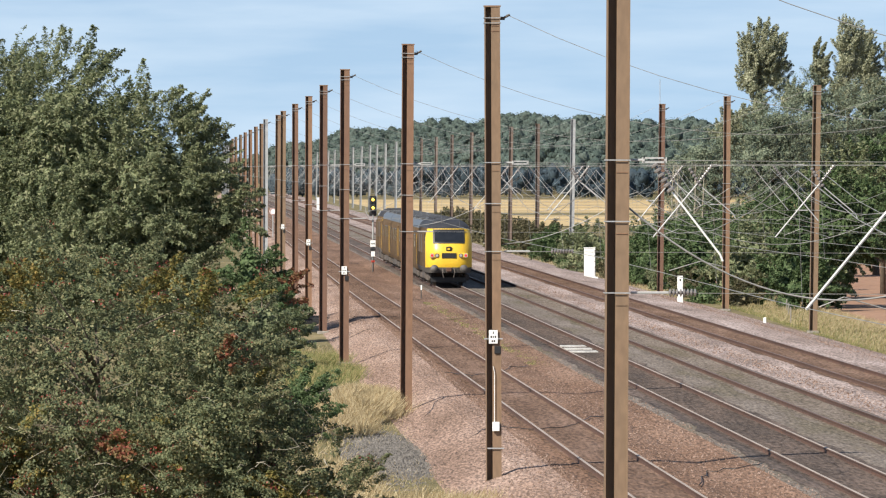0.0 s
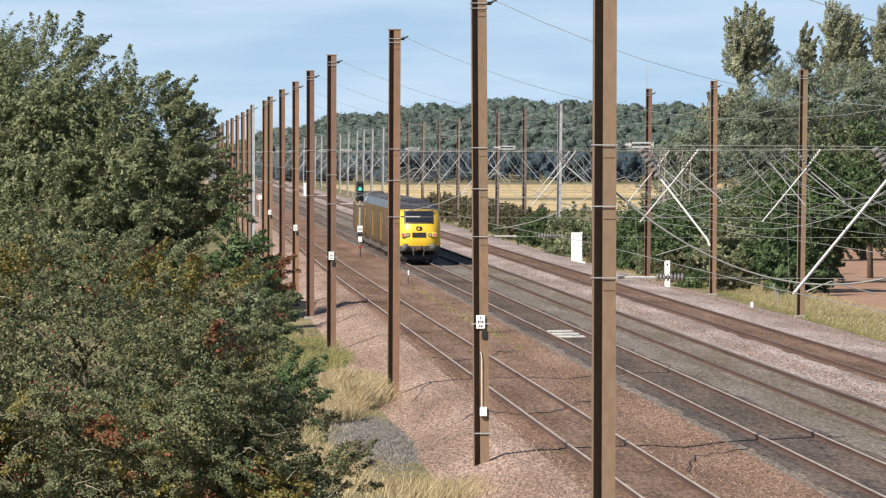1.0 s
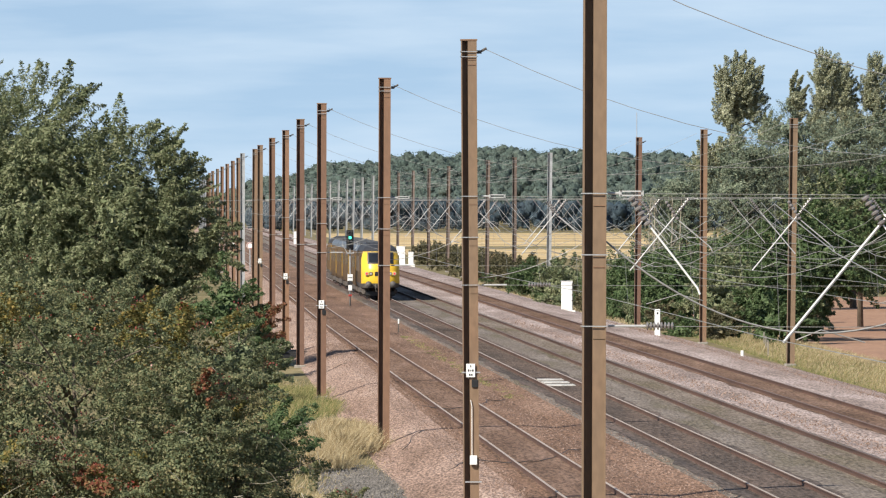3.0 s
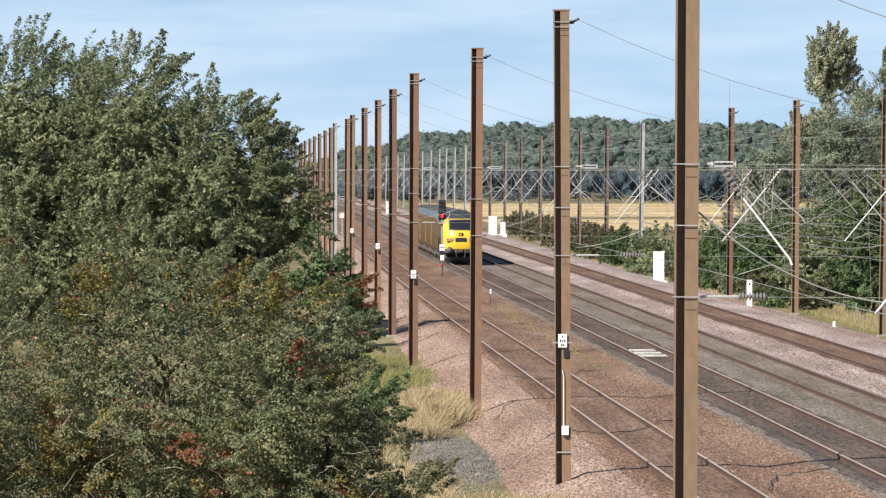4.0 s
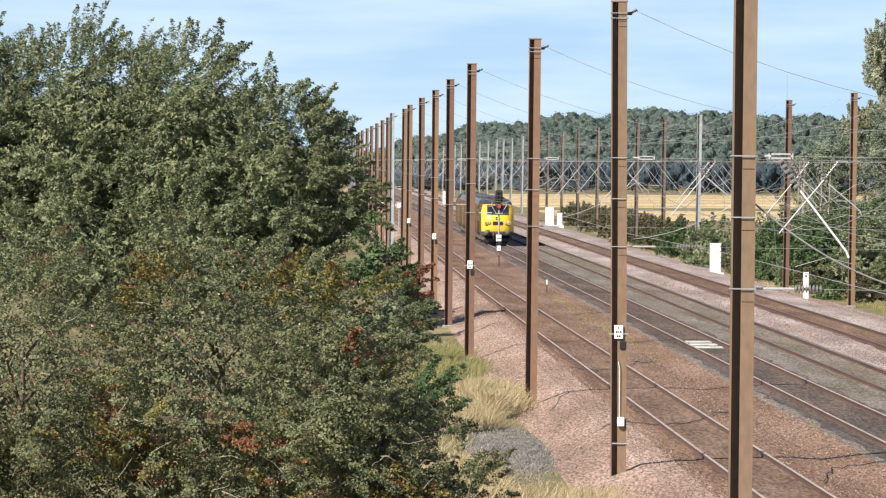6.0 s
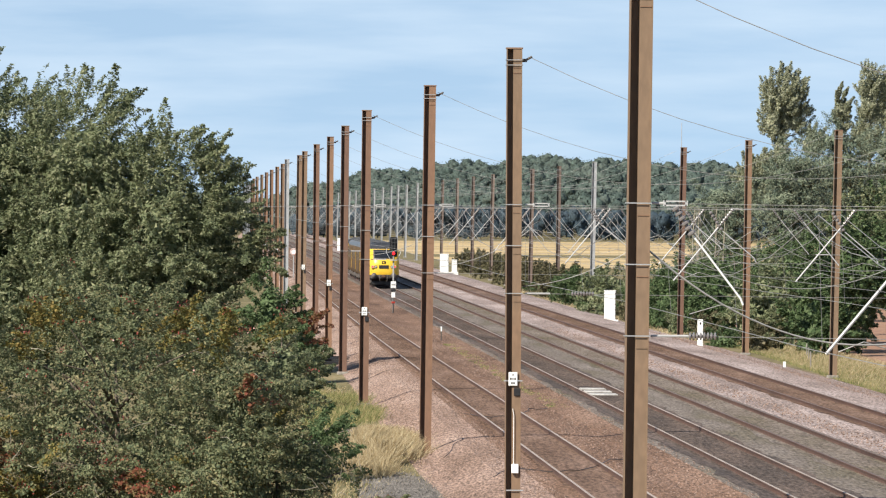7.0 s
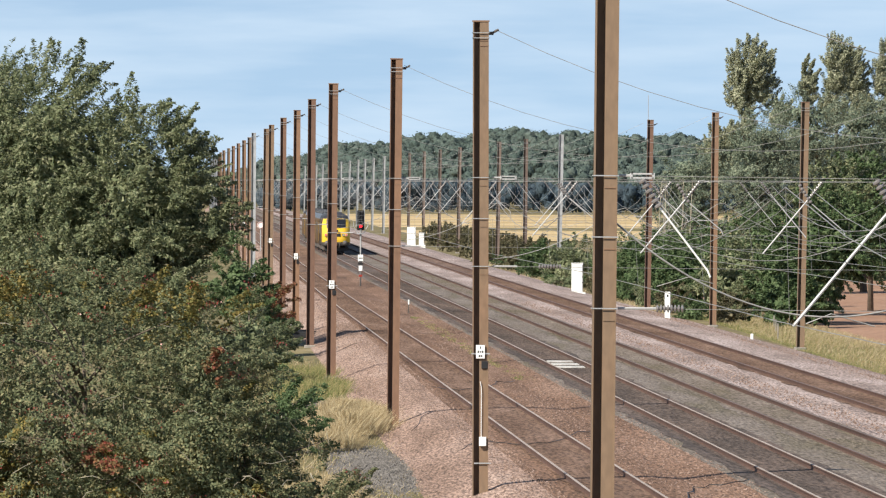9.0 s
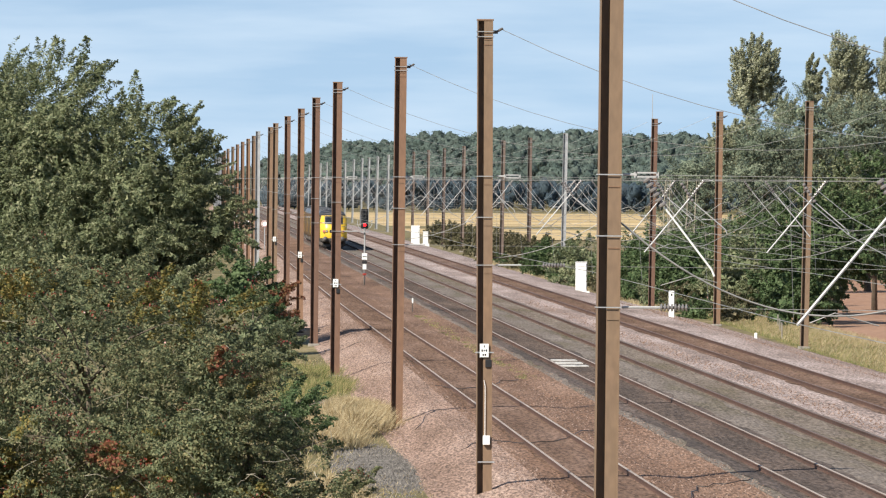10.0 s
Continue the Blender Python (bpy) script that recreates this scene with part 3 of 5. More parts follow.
tree("ash_tree", (-12.21, 375.6, GROUND), [((-11.2, 375.6, 7.6), (4.7, 4.44, 6.2)), ((-11.10, 371.9, 1.86), (5.00, 4.44, 4.81))], 100000, 0.19, ASH,
     "full ash tree with olive green leaves", "tree", 13, ASH_HABIT, 0.3, 8.2, 14, "lineside ash trees", (), 0.3, 0.42)
tree("ash_tree", (-17.76, 377.4, GROUND), [((-17.4, 377.4, 7.4), (4.5, 4.44, 6.6))], 56000, 0.19, ASH,
     "ash tree at the end of the row", "tree", 14, ASH_HABIT, 0.3, 8.2, 12, "lineside ash trees", (), 0.3, 0.42)
tree("ash_tree", (-8.9, 382, GROUND), [((-8.9, 382, 7.2), (3.4, 4.2, 6.2)), ((-14.6, 383, 6.4), (3.0, 4.0, 6.4))], 50000, 0.19, ASH,
     "ash tree filling the middle of the row", "tree", 15, ASH_HABIT, 0.3, 8.2, 14, "lineside ash trees", (), 0.3, 0.42)
# low growth along the left fence line
tree("shrub", (2.5, 300, GROUND), [((2.6, 300, 0.7), (0.9, 1.8, 1.5)), ((3.2, 302, 0.4), (0.8, 1.8, 1.2))], 16000, 0.12, ASH, "dark green shrub beside the masts", "shrub", 21, SHRUB_HABIT, 0.08, 3.0, 8, "lineside shrubs")
tree("shrub", (4.6, 398, GROUND), [((4.5, 398, 0.9), (0.7, 1.6, 1.3)), ((4.2, 392, 0.2), (0.8, 1.4, 1.0))], 7000, 0.13, RUSSET, "russet bramble shrub turning red", "shrub", 22, SHRUB_HABIT, 0.05, 1.6, 8, "lineside shrubs")
tree("shrub", (3.6, 350, GROUND), [((2.5, 350, 2.3), (1.0, 1.6, 1.9)), ((3.4, 350, 0.9), (0.9, 1.6, 1.8))], 16000, 0.13, SHRUB, "leafy green shrub on the cess edge", "shrub", 23, SHRUB_HABIT, 0.06, 2.0, 8, "lineside shrubs")
tree("shrub", (3.0, 226, GROUND), [((2.7, 226, 0.1), (1.2, 1.8, 1.0))], 9000, 0.09, SHRUB, "low dark shrub at the grass edge", "shrub", 24, SHRUB_HABIT, 0.05, 1.2, 8, "lineside shrubs")

# right-hand hedge, trees and poplars
hedge_rng = random.Random(4)
for i, (x, y, h, r) in enumerate([(29.6, 585, 2.4, 2.2), (31.5, 560, 2.6, 2.3), (29.9, 640, 2.2, 2.2), (30.5, 690, 2.1, 2.2), (30.2, 745, 2.0, 2.3), (31.0, 810, 2.0, 2.5), (31.4, 880, 1.9, 2.6), (31.8, 960, 1.8, 2.6),
                                  (31.0, 520, 3.4, 2.2), (33.6, 545, 4.1, 2.6), (30.9, 482, 3.2, 1.9), (33.2, 505, 4.4, 2.5), (31.9, 455, 3.6, 1.9), (34.4, 470, 5.2, 2.4), (36.6, 500, 5.6, 2.6), (35.3, 445, 2.3, 1.6), (33.4, 428, 1.5, 1.5)]):
    h *= 0.72 if y > 630 else 1.0
    tree("hedge_shrub", (x, y, GROUND), [((x, y, h * 0.4), (r, r * 1.3, h * 0.56 + 0.4)), ((x - r * 0.5, y - r * 0.6, h * 0.2), (r * 0.7, r, h * 0.42 + 0.3))], 9500, 0.2, SCRUB if y > 640 else SHRUB if i % 3 else ASH,
         "dense green hedge shrub behind the lineside masts", "shrub", 40 + i, SHRUB_HABIT, 0.07, None, 7, "hedge shrubs")
for i, (x, y, h) in enumerate([(39.5, 632, 4.2), (43.0, 640, 3.6), (46.5, 636, 4.4), (50.0, 642, 3.8), (53.5, 638, 4.3), (57.0, 644, 4.0), (60.5, 640, 4.4)]):
    tree("hedge_shrub", (x, y, GROUND), [((x, y, h * 0.4), (2.3, 2.6, h * 0.6 + 0.3))], 8000, 0.22, ASH if i % 2 else SHRUB, "dense hedge shrub at the far side of the tilled field", "shrub", 140 + i, SHRUB_HABIT, 0.07, None, 7, "hedge shrubs")
for i, (x, y, h) in enumerate([(28.9, 448, 0.9), (29.1, 470, 1.2), (28.8, 492, 1.0), (28.9, 515, 1.3), (28.6, 545, 1.0), (28.5, 578, 1.2), (28.6, 612, 1.0), (30.0, 436, 1.1), (28.7, 660, 0.9), (28.8, 705, 0.9)]):
    tree("low_shrub", (x, y, GROUND), [((x, y, GROUND + h * 0.5), (0.9, 1.6, h * 0.55))], 3200, 0.14, (SHRUB, SCRUB, ASH)[i % 3], "low scrub shrub at the ballast edge", "shrub", 120 + i, SHRUB_HABIT, 0.04, h * 0.6, 6, "low scrub")
tree("leafy_tree", (34.6, 438, GROUND), [((34.6, 438, 3.5), (2.4, 2.6, 3.3)), ((33.4, 436, 1.6), (2.0, 2.2, 1.9)), ((36.6, 438, 4.0), (2.2, 2.4, 2.7))], 32000, 0.19, SHRUB,
     "broad leafy green tree beside the tilled field", "tree", 61, SHRUB_HABIT, 0.2, 6.0, 12, "trees behind the line")
tree("leafy_tree", (38.6, 470, GROUND), [((38.6, 470, 4.5), (2.7, 2.6, 3.9)), ((36.2, 468, 2.2), (2.2, 2.4, 2.3))], 26000, 0.2, ASH,
     "dark green broadleaf tree behind the hedge", "tree", 62, SHRUB_HABIT, 0.2, 7.0, 12, "trees behind the line")
tree("leafy_tree", (42.4, 486, GROUND), [((42.4, 486, 5.0), (2.9, 2.6, 4.3))], 20000, 0.2, SHRUB,
     "tall green broadleaf tree at the field corner", "tree", 63, SHRUB_HABIT, 0.2, 8.0, 12, "trees behind the line")
for i, (x, y, h, r) in enumerate([(41.0, 560, 11.0, 2.8), (45.2, 566, 13.0, 3.2), (49.4, 572, 12.6, 3.2), (53.6, 578, 14.0, 3.4), (38.2, 600, 8.6, 2.6), (57.5, 585, 13.0, 3.2), (61.5, 590, 13.6, 3.2)]):
    masses = [((x + hedge_rng.uniform(-0.8, 0.8), y, z), (r * k, r * k, 1.2)) for z, k in [(h * q, 0.4 + 0.6 * math.sin(math.pi * min(1, (1.06 - q) * 1.25))) for q in (0.24, 0.36, 0.48, 0.6, 0.71, 0.82, 0.92)]]
    tree("pine_tree", (x, y, GROUND), masses, 24000, 0.21, PINE, "dark grey-green pine tree with layered boughs", "tree", 70 + i, PINE_HABIT, 0.28, h * 0.95, 18, "pines behind the line", (), 0.0, 0.3)
# crown, then each poplar's own side boughs
for i, (x, y, h, crowns) in enumerate([(50.0, 700, 17.5, [(50.2, 16.9, 2.0, 2.5), (49.4, 14.8, 1.2, 1.8), (51.2, 15.2, 1.2, 1.6), (52.6, 12.9, 0.9, 1.3), (49.9, 12.4, 0.6, 2.0)]),
                                       (46.6, 690, 11.0, [(46.8, 9.4, 1.4, 1.9), (48.0, 11.0, 0.8, 1.2)]),
                                       (55.7, 705, 17.5, [(55.7, 15.6, 0.45, 2.3)]),
                                       (58.4, 705, 19.0, [(58.3, 17.2, 1.2, 3.0), (57.9, 13.5, 1.2, 2.5)]),
                                       (60.4, 712, 18.0, [(60.3, 16.4, 1.0, 2.8), (60.8, 13.2, 1.2, 2.4)]),
                                       (63.4, 712, 19.0, [(63.2, 16.8, 1.1, 3.0), (63.4, 13.2, 1.3, 2.5)])]):
    masses = [((cx, y, cz), (cw, cw, ch)) for cx, cz, cw, ch in crowns]
    tree("poplar_tree", (x, y, GROUND), masses, 8000 + 14000 * len(crowns), 0.15, POPLAR, "tall narrow poplar with silvery wind-blown leaves", "tree", 90 + i, POPLAR_HABIT, 0.3, h * 0.95, 26, "poplars behind the line", (), 0.0, 0.5)

# the far wooded rise: its height along the crest
CREST_X, CREST_Z = [-600, 20, 34, 60, 96, 122, 150, 190, 260, 1400], [1.0, 2.5, 8.0, 12.8, 16.4, 18.0, 16.6, 15.0, 15.0, 12.0]


def rise(x, y):
    return np.clip((np.asarray(y) - 2150) / 650, 0, 1) ** 0.9 * np.interp(x, CREST_X, CREST_Z)


bm = bmesh.new()
rows = []
for y in (2140, 2250, 2400, 2600, 2800, 3400, 4200):
    rows.append([bm.verts.new((x, y, -0.95 + float(rise(x, y)))) for x in range(-600, 1401, 40)])
for a, b in zip(rows, rows[1:]):
    for j in range(len(a) - 1):
        bm.faces.new((a[j], a[j + 1], b[j + 1], b[j]))
tagged(to_object("hill", bm, GRASS_GROUND, True), "low grassy rise far behind the railway", "hill", kind="structure")
rng = np.random.default_rng(5)
k = 9000
wx, wy = rng.uniform(-30, 300, k), rng.uniform(2150, 2850, k)
hh = rng.uniform(5.5, 8.5, k) + 1.2 * np.sin(wx * 0.21 + wy * 0.01)
q = rng.uniform(1.3, 2.7, k)
cl = np.stack([wx, wy, rise(wx, wy) + hh - 1.5 - 2.5 * rng.random(k) ** 2, q, q, q * rng.uniform(0.75, 1.15, k)], -1)[(wx > 30) | (rng.random(k) < 0.5)]
k = 900
# Added row of dark crowns that stands in for the wood's shaded front.
belt = np.stack([rng.uniform(20, 300, k), rng.uniform(2060, 2140, k), rng.uniform(0.5, 6.2, k), rng.uniform(1.2, 2.4, k), rng.uniform(1.2, 2.4, k), rng.uniform(1.4, 3.0, k)], -1)
bm = bmesh.new()
bmesh.ops.create_icosphere(bm, subdivisions=2, radius=1)
ball = np.array([tuple(v.co) for v in bm.verts])
turns = np.array([[v.index for v in f.verts] for f in bm.faces if f.normal.y < 0.3 and f.normal.z > -0.75])
bm.free()
for crowns, mat, name, label, count in ((cl, WOOD_FAR, "far_wood", "dense dark green woodland on the far rise", 620000), (belt, WOOD_FOOT_SHADE, "far_plantation", "dark bluish crowns standing for the shaded foot of the wood", 90000)):
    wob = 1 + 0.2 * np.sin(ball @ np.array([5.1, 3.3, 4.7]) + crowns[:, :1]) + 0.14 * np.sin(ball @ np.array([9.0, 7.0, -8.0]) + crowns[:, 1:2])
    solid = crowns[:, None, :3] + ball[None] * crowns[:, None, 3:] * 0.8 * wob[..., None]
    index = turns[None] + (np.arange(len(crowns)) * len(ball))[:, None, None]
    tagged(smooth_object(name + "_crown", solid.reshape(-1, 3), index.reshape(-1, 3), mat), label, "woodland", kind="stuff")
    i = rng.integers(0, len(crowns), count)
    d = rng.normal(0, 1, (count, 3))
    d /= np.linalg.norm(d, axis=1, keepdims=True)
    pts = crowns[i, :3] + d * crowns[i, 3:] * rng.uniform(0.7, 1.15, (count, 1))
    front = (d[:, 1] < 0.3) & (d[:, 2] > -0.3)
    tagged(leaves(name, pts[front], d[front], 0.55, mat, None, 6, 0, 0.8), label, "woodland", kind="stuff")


def blades(name, spots, height, mat, label, seed, lean=0.35):
    """Grass: narrow bent blades in one mesh. spots: x, y, z rows."""
    rng = np.random.default_rng(seed)
    spots = np.asarray(spots)
    n = len(spots)
    h = height * rng.uniform(0.5, 1.25, n)
    a = rng.uniform(0, 2 * np.pi, n)
    w = np.stack([np.cos(a), np.sin(a), 0 * a], -1) * (0.007 + 0.009 * rng.random(n))[:, None]
    bend = np.stack([rng.normal(0.35, lean * 1.3, n), rng.normal(0, lean * 1.3, n), np.ones(n)], -1) * h[:, None]
    tip = spots + bend * (1, 1, 0.92)
    return tagged(quads_object(name, np.stack([spots - w, spots + w, tip + w * 0.2, tip - w * 0.2], 1), 4, mat), label, "grass", kind="stuff")


def scatter(rng, n, cx, cy, rx, ry, z=GROUND + 0.02, clump=14):
    c = rng.uniform(-1, 1, (clump, 2))
    p = c[rng.integers(0, clump, n)] * 0.75 + rng.normal(0, 0.16, (n, 2))
    return np.stack([cx + p[:, 0] * rx, cy + p[:, 1] * ry, np.full(n, z)], -1)


rng = np.random.default_rng(9)
mop = np.concatenate([scatter(rng, 20000, 5.2, 247, 1.3, 11), scatter(rng, 8000, 4.4, 236, 0.8, 9)])
# the tussock stands on a hump with a hollow in its middle
hump = np.hypot((mop[:, 0] - 5.1) / 1.3, (mop[:, 1] - 245) / 11)
mop[:, 2] += 0.42 * np.exp(-((hump - 0.5) / 0.32) ** 2)
blades("grass", mop, 0.5, DRY_GRASS, "long dry straw-coloured grass beside the ballast", 1)
blades("grass", np.concatenate([scatter(rng, 3200, 5.9, 177, 1.7, 5, -0.75, 30), scatter(rng, 2200, 3.9, 192, 0.7, 12)]), 0.36, DRY_GRASS, "short dry grass at the ballast foot", 5)
blades("grass", np.concatenate([scatter(rng, 15000, 4.6, 300, 1.7, 24, clump=40), scatter(rng, 3000, 3.6, 330, 1.2, 25)]), 0.42, GREEN_GRASS, "green and yellow grass round the mast foot", 2)
vy = rng.uniform(300, 470, 30000)
blades("grass", np.stack([28.0 + (vy - 300) * 0.01 + 4 * rng.random(30000) ** 1.6, vy, np.full(30000, -0.84)], -1), 0.2, GREEN_GRASS, "sunlit short grass verge along the outer track", 3)
vy = rng.uniform(300, 470, 34000)
blades("grass", np.stack([28.3 + (vy - 300) * 0.01 + 5 * rng.random(34000), vy, np.full(34000, -0.86)], -1), 0.25, DRY_GRASS, "tall dry grass along the fence", 4)
vy = rng.uniform(470, 760, 5000)
blades("grass", np.stack([rng.uniform(27.6, 29.0, 5000), vy, np.full(5000, -0.8)], -1), 0.3, DRY_GRASS, "sparse dry grass below the hedge", 8)

short = np.stack([rng.uniform(1.5, 6.3, 14000), rng.uniform(170, 340, 14000), np.full(14000, GROUND)], -1)
blades("grass", short, 0.2, DRY_GRASS, "thin short grass over the lineside ground", 6)
blades("grass", short[::2] + (0.1, 3, 0), 0.16, GREEN_GRASS, "low green weeds over the lineside ground", 7)

weeds = np.concatenate([scatter(rng, 260, 12.3 + 0.1 * (y % 3), y, 0.45, 5, -0.24, 9) for y in range(290, 420, 9)])
blades("grass", weeds, 0.07, GREEN_GRASS, "small green weeds growing in the ballast", 9)

# grey chippings beside the masts
for cx, cy, rx, ry in ((5.35, 212, 1.5, 24), (4.9, 268, 1.1, 12)):
    bm = bmesh.new()
    rim = []
    mid = bm.verts.new((cx, cy, -0.7))
    for j in range(28):
        a = 2 * math.pi * j / 28
        k = 1 + 0.12 * math.sin(3 * a + cy) + 0.08 * math.sin(7 * a)
        rim.append(bm.verts.new((cx + rx * k * math.cos(a), cy + ry * k * math.sin(a), -0.86)))
    ring = [bm.verts.new(mid.co.lerp(v.co, 0.6) + Vector((0, 0, 0.04))) for v in rim]
    for j in range(28):
        i = (j + 1) % 28
        bm.faces.new((mid, ring[j], ring[i])), bm.faces.new((ring[j], rim[j], rim[i], ring[i]))
    tagged(to_object("gravel_heap", bm, GREY_CHIPS, True), "low heap of grey stone chippings beside the masts", "gravel", kind="stuff")

n = 9000
k = rng.integers(0, 2, n)
q = rng.normal(0, 0.42, (n, 2)).clip(-0.95, 0.95)
hc = np.array([(5.35, 212, 1.5, 24), (4.9, 268, 1.1, 12)])[k]
c = np.stack([hc[:, 0] + q[:, 0] * hc[:, 2], hc[:, 1] + q[:, 1] * hc[:, 3], -0.86 + 0.16 * (1 - np.hypot(q[:, 0], q[:, 1])).clip(0.1, 1) + 0.08], -1)
r = rng.uniform(0.03, 0.06, (n, 1))
a = rng.uniform(0, 2 * np.pi, n)
e = [c + r * np.stack([np.cos(a + j * 2.09), np.sin(a + j * 2.09), np.full(n, -0.5)], -1) for j in range(3)]
top = c + r * np.stack([rng.normal(0, 0.3, n), rng.normal(0, 0.3, n), np.full(n, 0.35)], -1)
tagged(quads_object("loose_chippings", np.stack([e[0], e[1], top, e[1], e[2], top, e[2], e[0], top], 1), 3, GREY_CHIPS), "loose grey chippings on the heaps", "gravel", kind="stuff")
# bleached twigs poking out of the hawthorns
twig_rng = random.Random(77)
for foot, wide in (((-1.6, 140.2, 2.0), 2.6), ((1.4, 137.6, 0.6), 1.3), ((-5.4, 141.2, 2.0), 2.6)):
    bm = bmesh.new()
    for j in range(70):
        p = Vector((foot[0] + twig_rng.uniform(-wide, wide), foot[1] + twig_rng.uniform(-0.2, 1.0), foot[2] + twig_rng.uniform(-2.0, 2.6)))
        d = Vector((twig_rng.uniform(-1, 1), -0.35, twig_rng.uniform(-0.3, 0.9))) * twig_rng.uniform(0.2, 0.5)
        tube(bm, [p, p + d * 0.5 + Vector((0, 0, twig_rng.uniform(-0.04, 0.06))), p + d], 0.009, 4, 0.003)
    tagged(to_object("bare_twig", bm, TWIG), "bleached bare twigs poking out of the hawthorn", "twigs", kind="stuff")

sap_rng = random.Random(12)
sapling = None
for k in range(8):
    m = pose(32.2 + 0.32 * k + sap_rng.uniform(-0.1, 0.1), 538 + sap_rng.uniform(-2, 2), GROUND, sap_rng.uniform(-3, 3), sap_rng.uniform(-4, 4), 40 * k)
    if sapling is None:
        sapling = thing("bare_sapling", m, "slim bare sapling with a bleached dead stem", "dead tree", "bare saplings")
        part("stem", tube(bmesh.new(), [(0, 0, 0), (0.06, 0, 3), (-0.04, 0, 5.6), (0.05, 0, 8.0)], 0.06, 6, 0.02), TWIG, sapling)
        for z in (4.6, 5.4, 6.1, 6.8, 7.3):
            s = 1 if int(z * 10) % 2 else -1
            part("twig", tube(bmesh.new(), [(0, 0, z), (s * 0.25, 0.1, z + 0.5), (s * 0.35, 0.1, z + 0.9)], 0.02, 4, 0.008), TWIG, sapling)
    else:
        copy_thing(sapling, m)

# ---- masts and overhead line ----
MAST_H = 11.42
FOOT = -0.65


def make_mast(name, mat, label, plate, group):
    """A steel mast: a flat face plate between two flanges, beside a deep slot added to hold a dark strip of shade."""
    root = thing(name, pose(0, 0, 0), label, "railway mast", group)
    bm = bmesh.new()
    section = [(-0.182, 0.165), (-0.182, -0.165), (-0.165, -0.165), (-0.165, 0.14), (-0.028, 0.14), (-0.028, -0.135), (0.165, -0.135), (0.165, -0.165), (0.182, -0.165), (0.182, 0.165)]
    ends = [[bm.verts.new((x, y, z)) for x, y in section] for z in (-0.1, MAST_H)]
    for j in range(len(section)):
        k = (j + 1) % len(section)
        bm.faces.new((ends[0][j], ends[0][k], ends[1][k], ends[1][j]))
    bmesh.ops.recalc_face_normals(bm, faces=bm.faces)
    part("column", bm, mat, root)
    part("base_block", box(bmesh.new(), -0.27, 0.27, -0.3, 0.3, -0.35, 0.02, 0.03), CONCRETE, root, "weathered concrete foundation block")
    part("cap_plate", box(bmesh.new(), -0.2, 0.2, -0.15, 0.15, MAST_H - 0.02, MAST_H + 0.015), mat, root)
    for z in (7.72, 6.75, 5.62, MAST_H - 0.28, MAST_H - 0.4):
        bm = bmesh.new()
        for y in (-0.178, 0.168):
            box(bm, -0.205, 0.205, y, y + 0.01, z - 0.009, z + 0.009)
        for x in (-0.205, 0.187):
            box(bm, x, x + 0.018, -0.178, 0.178, z - 0.009, z + 0.009)
        part("clamp", bm, GALV, root, "galvanised clamp band round the mast")
        part("stiffener", box(bmesh.new(), -0.028, 0.163, -0.148, -0.132, z - 0.2, z - 0.185), mat, root)
    bm = bmesh.new()
    box(bm, 0.182, 0.3, -0.03, 0.03, MAST_H - 0.33, MAST_H - 0.25)
    tube(bm, [(0.26, 0, MAST_H - 0.29), (0.42, 0, MAST_H - 0.2)], 0.03, 6)
    part("head_bracket", bm, DARK_STEEL, root, "dark steel bracket at the mast head")
    if plate:
        p = part("number_plate", box(bmesh.new(), -0.11, 0.1, -0.19, -0.176, 3.44, 3.76, 0.004), WHITE, root, "white enamel number plate with dark marks")
        for x, z, w, h in ((-0.005, 3.7, 0.025, 0.05), (-0.055, 3.6, 0.035, 0.055), (-0.005, 3.6, 0.025, 0.04), (0.045, 3.6, 0.035, 0.05), (-0.03, 3.5, 0.035, 0.045), (0.02, 3.5, 0.035, 0.045)):
            part("mark", box(bmesh.new(), x - w / 2, x + w / 2, -0.194, -0.191, z - h / 2, z + h / 2), BLACK, p)
        part("plate_strap", box(bmesh.new(), -0.22, 0.22, -0.175, -0.162, 3.54, 3.57), GALV, root, "thin steel strap behind the plate")
        part("tag_box", box(bmesh.new(), 0.02, 0.17, -0.18, -0.05, 3.2, 3.38, 0.008), BLACK, root, "small black box under the plate")
    return root


def head_line(u, span, sag):
    return MAST_H - 0.2 - 4 * sag * u * (1 - u) * 1.0


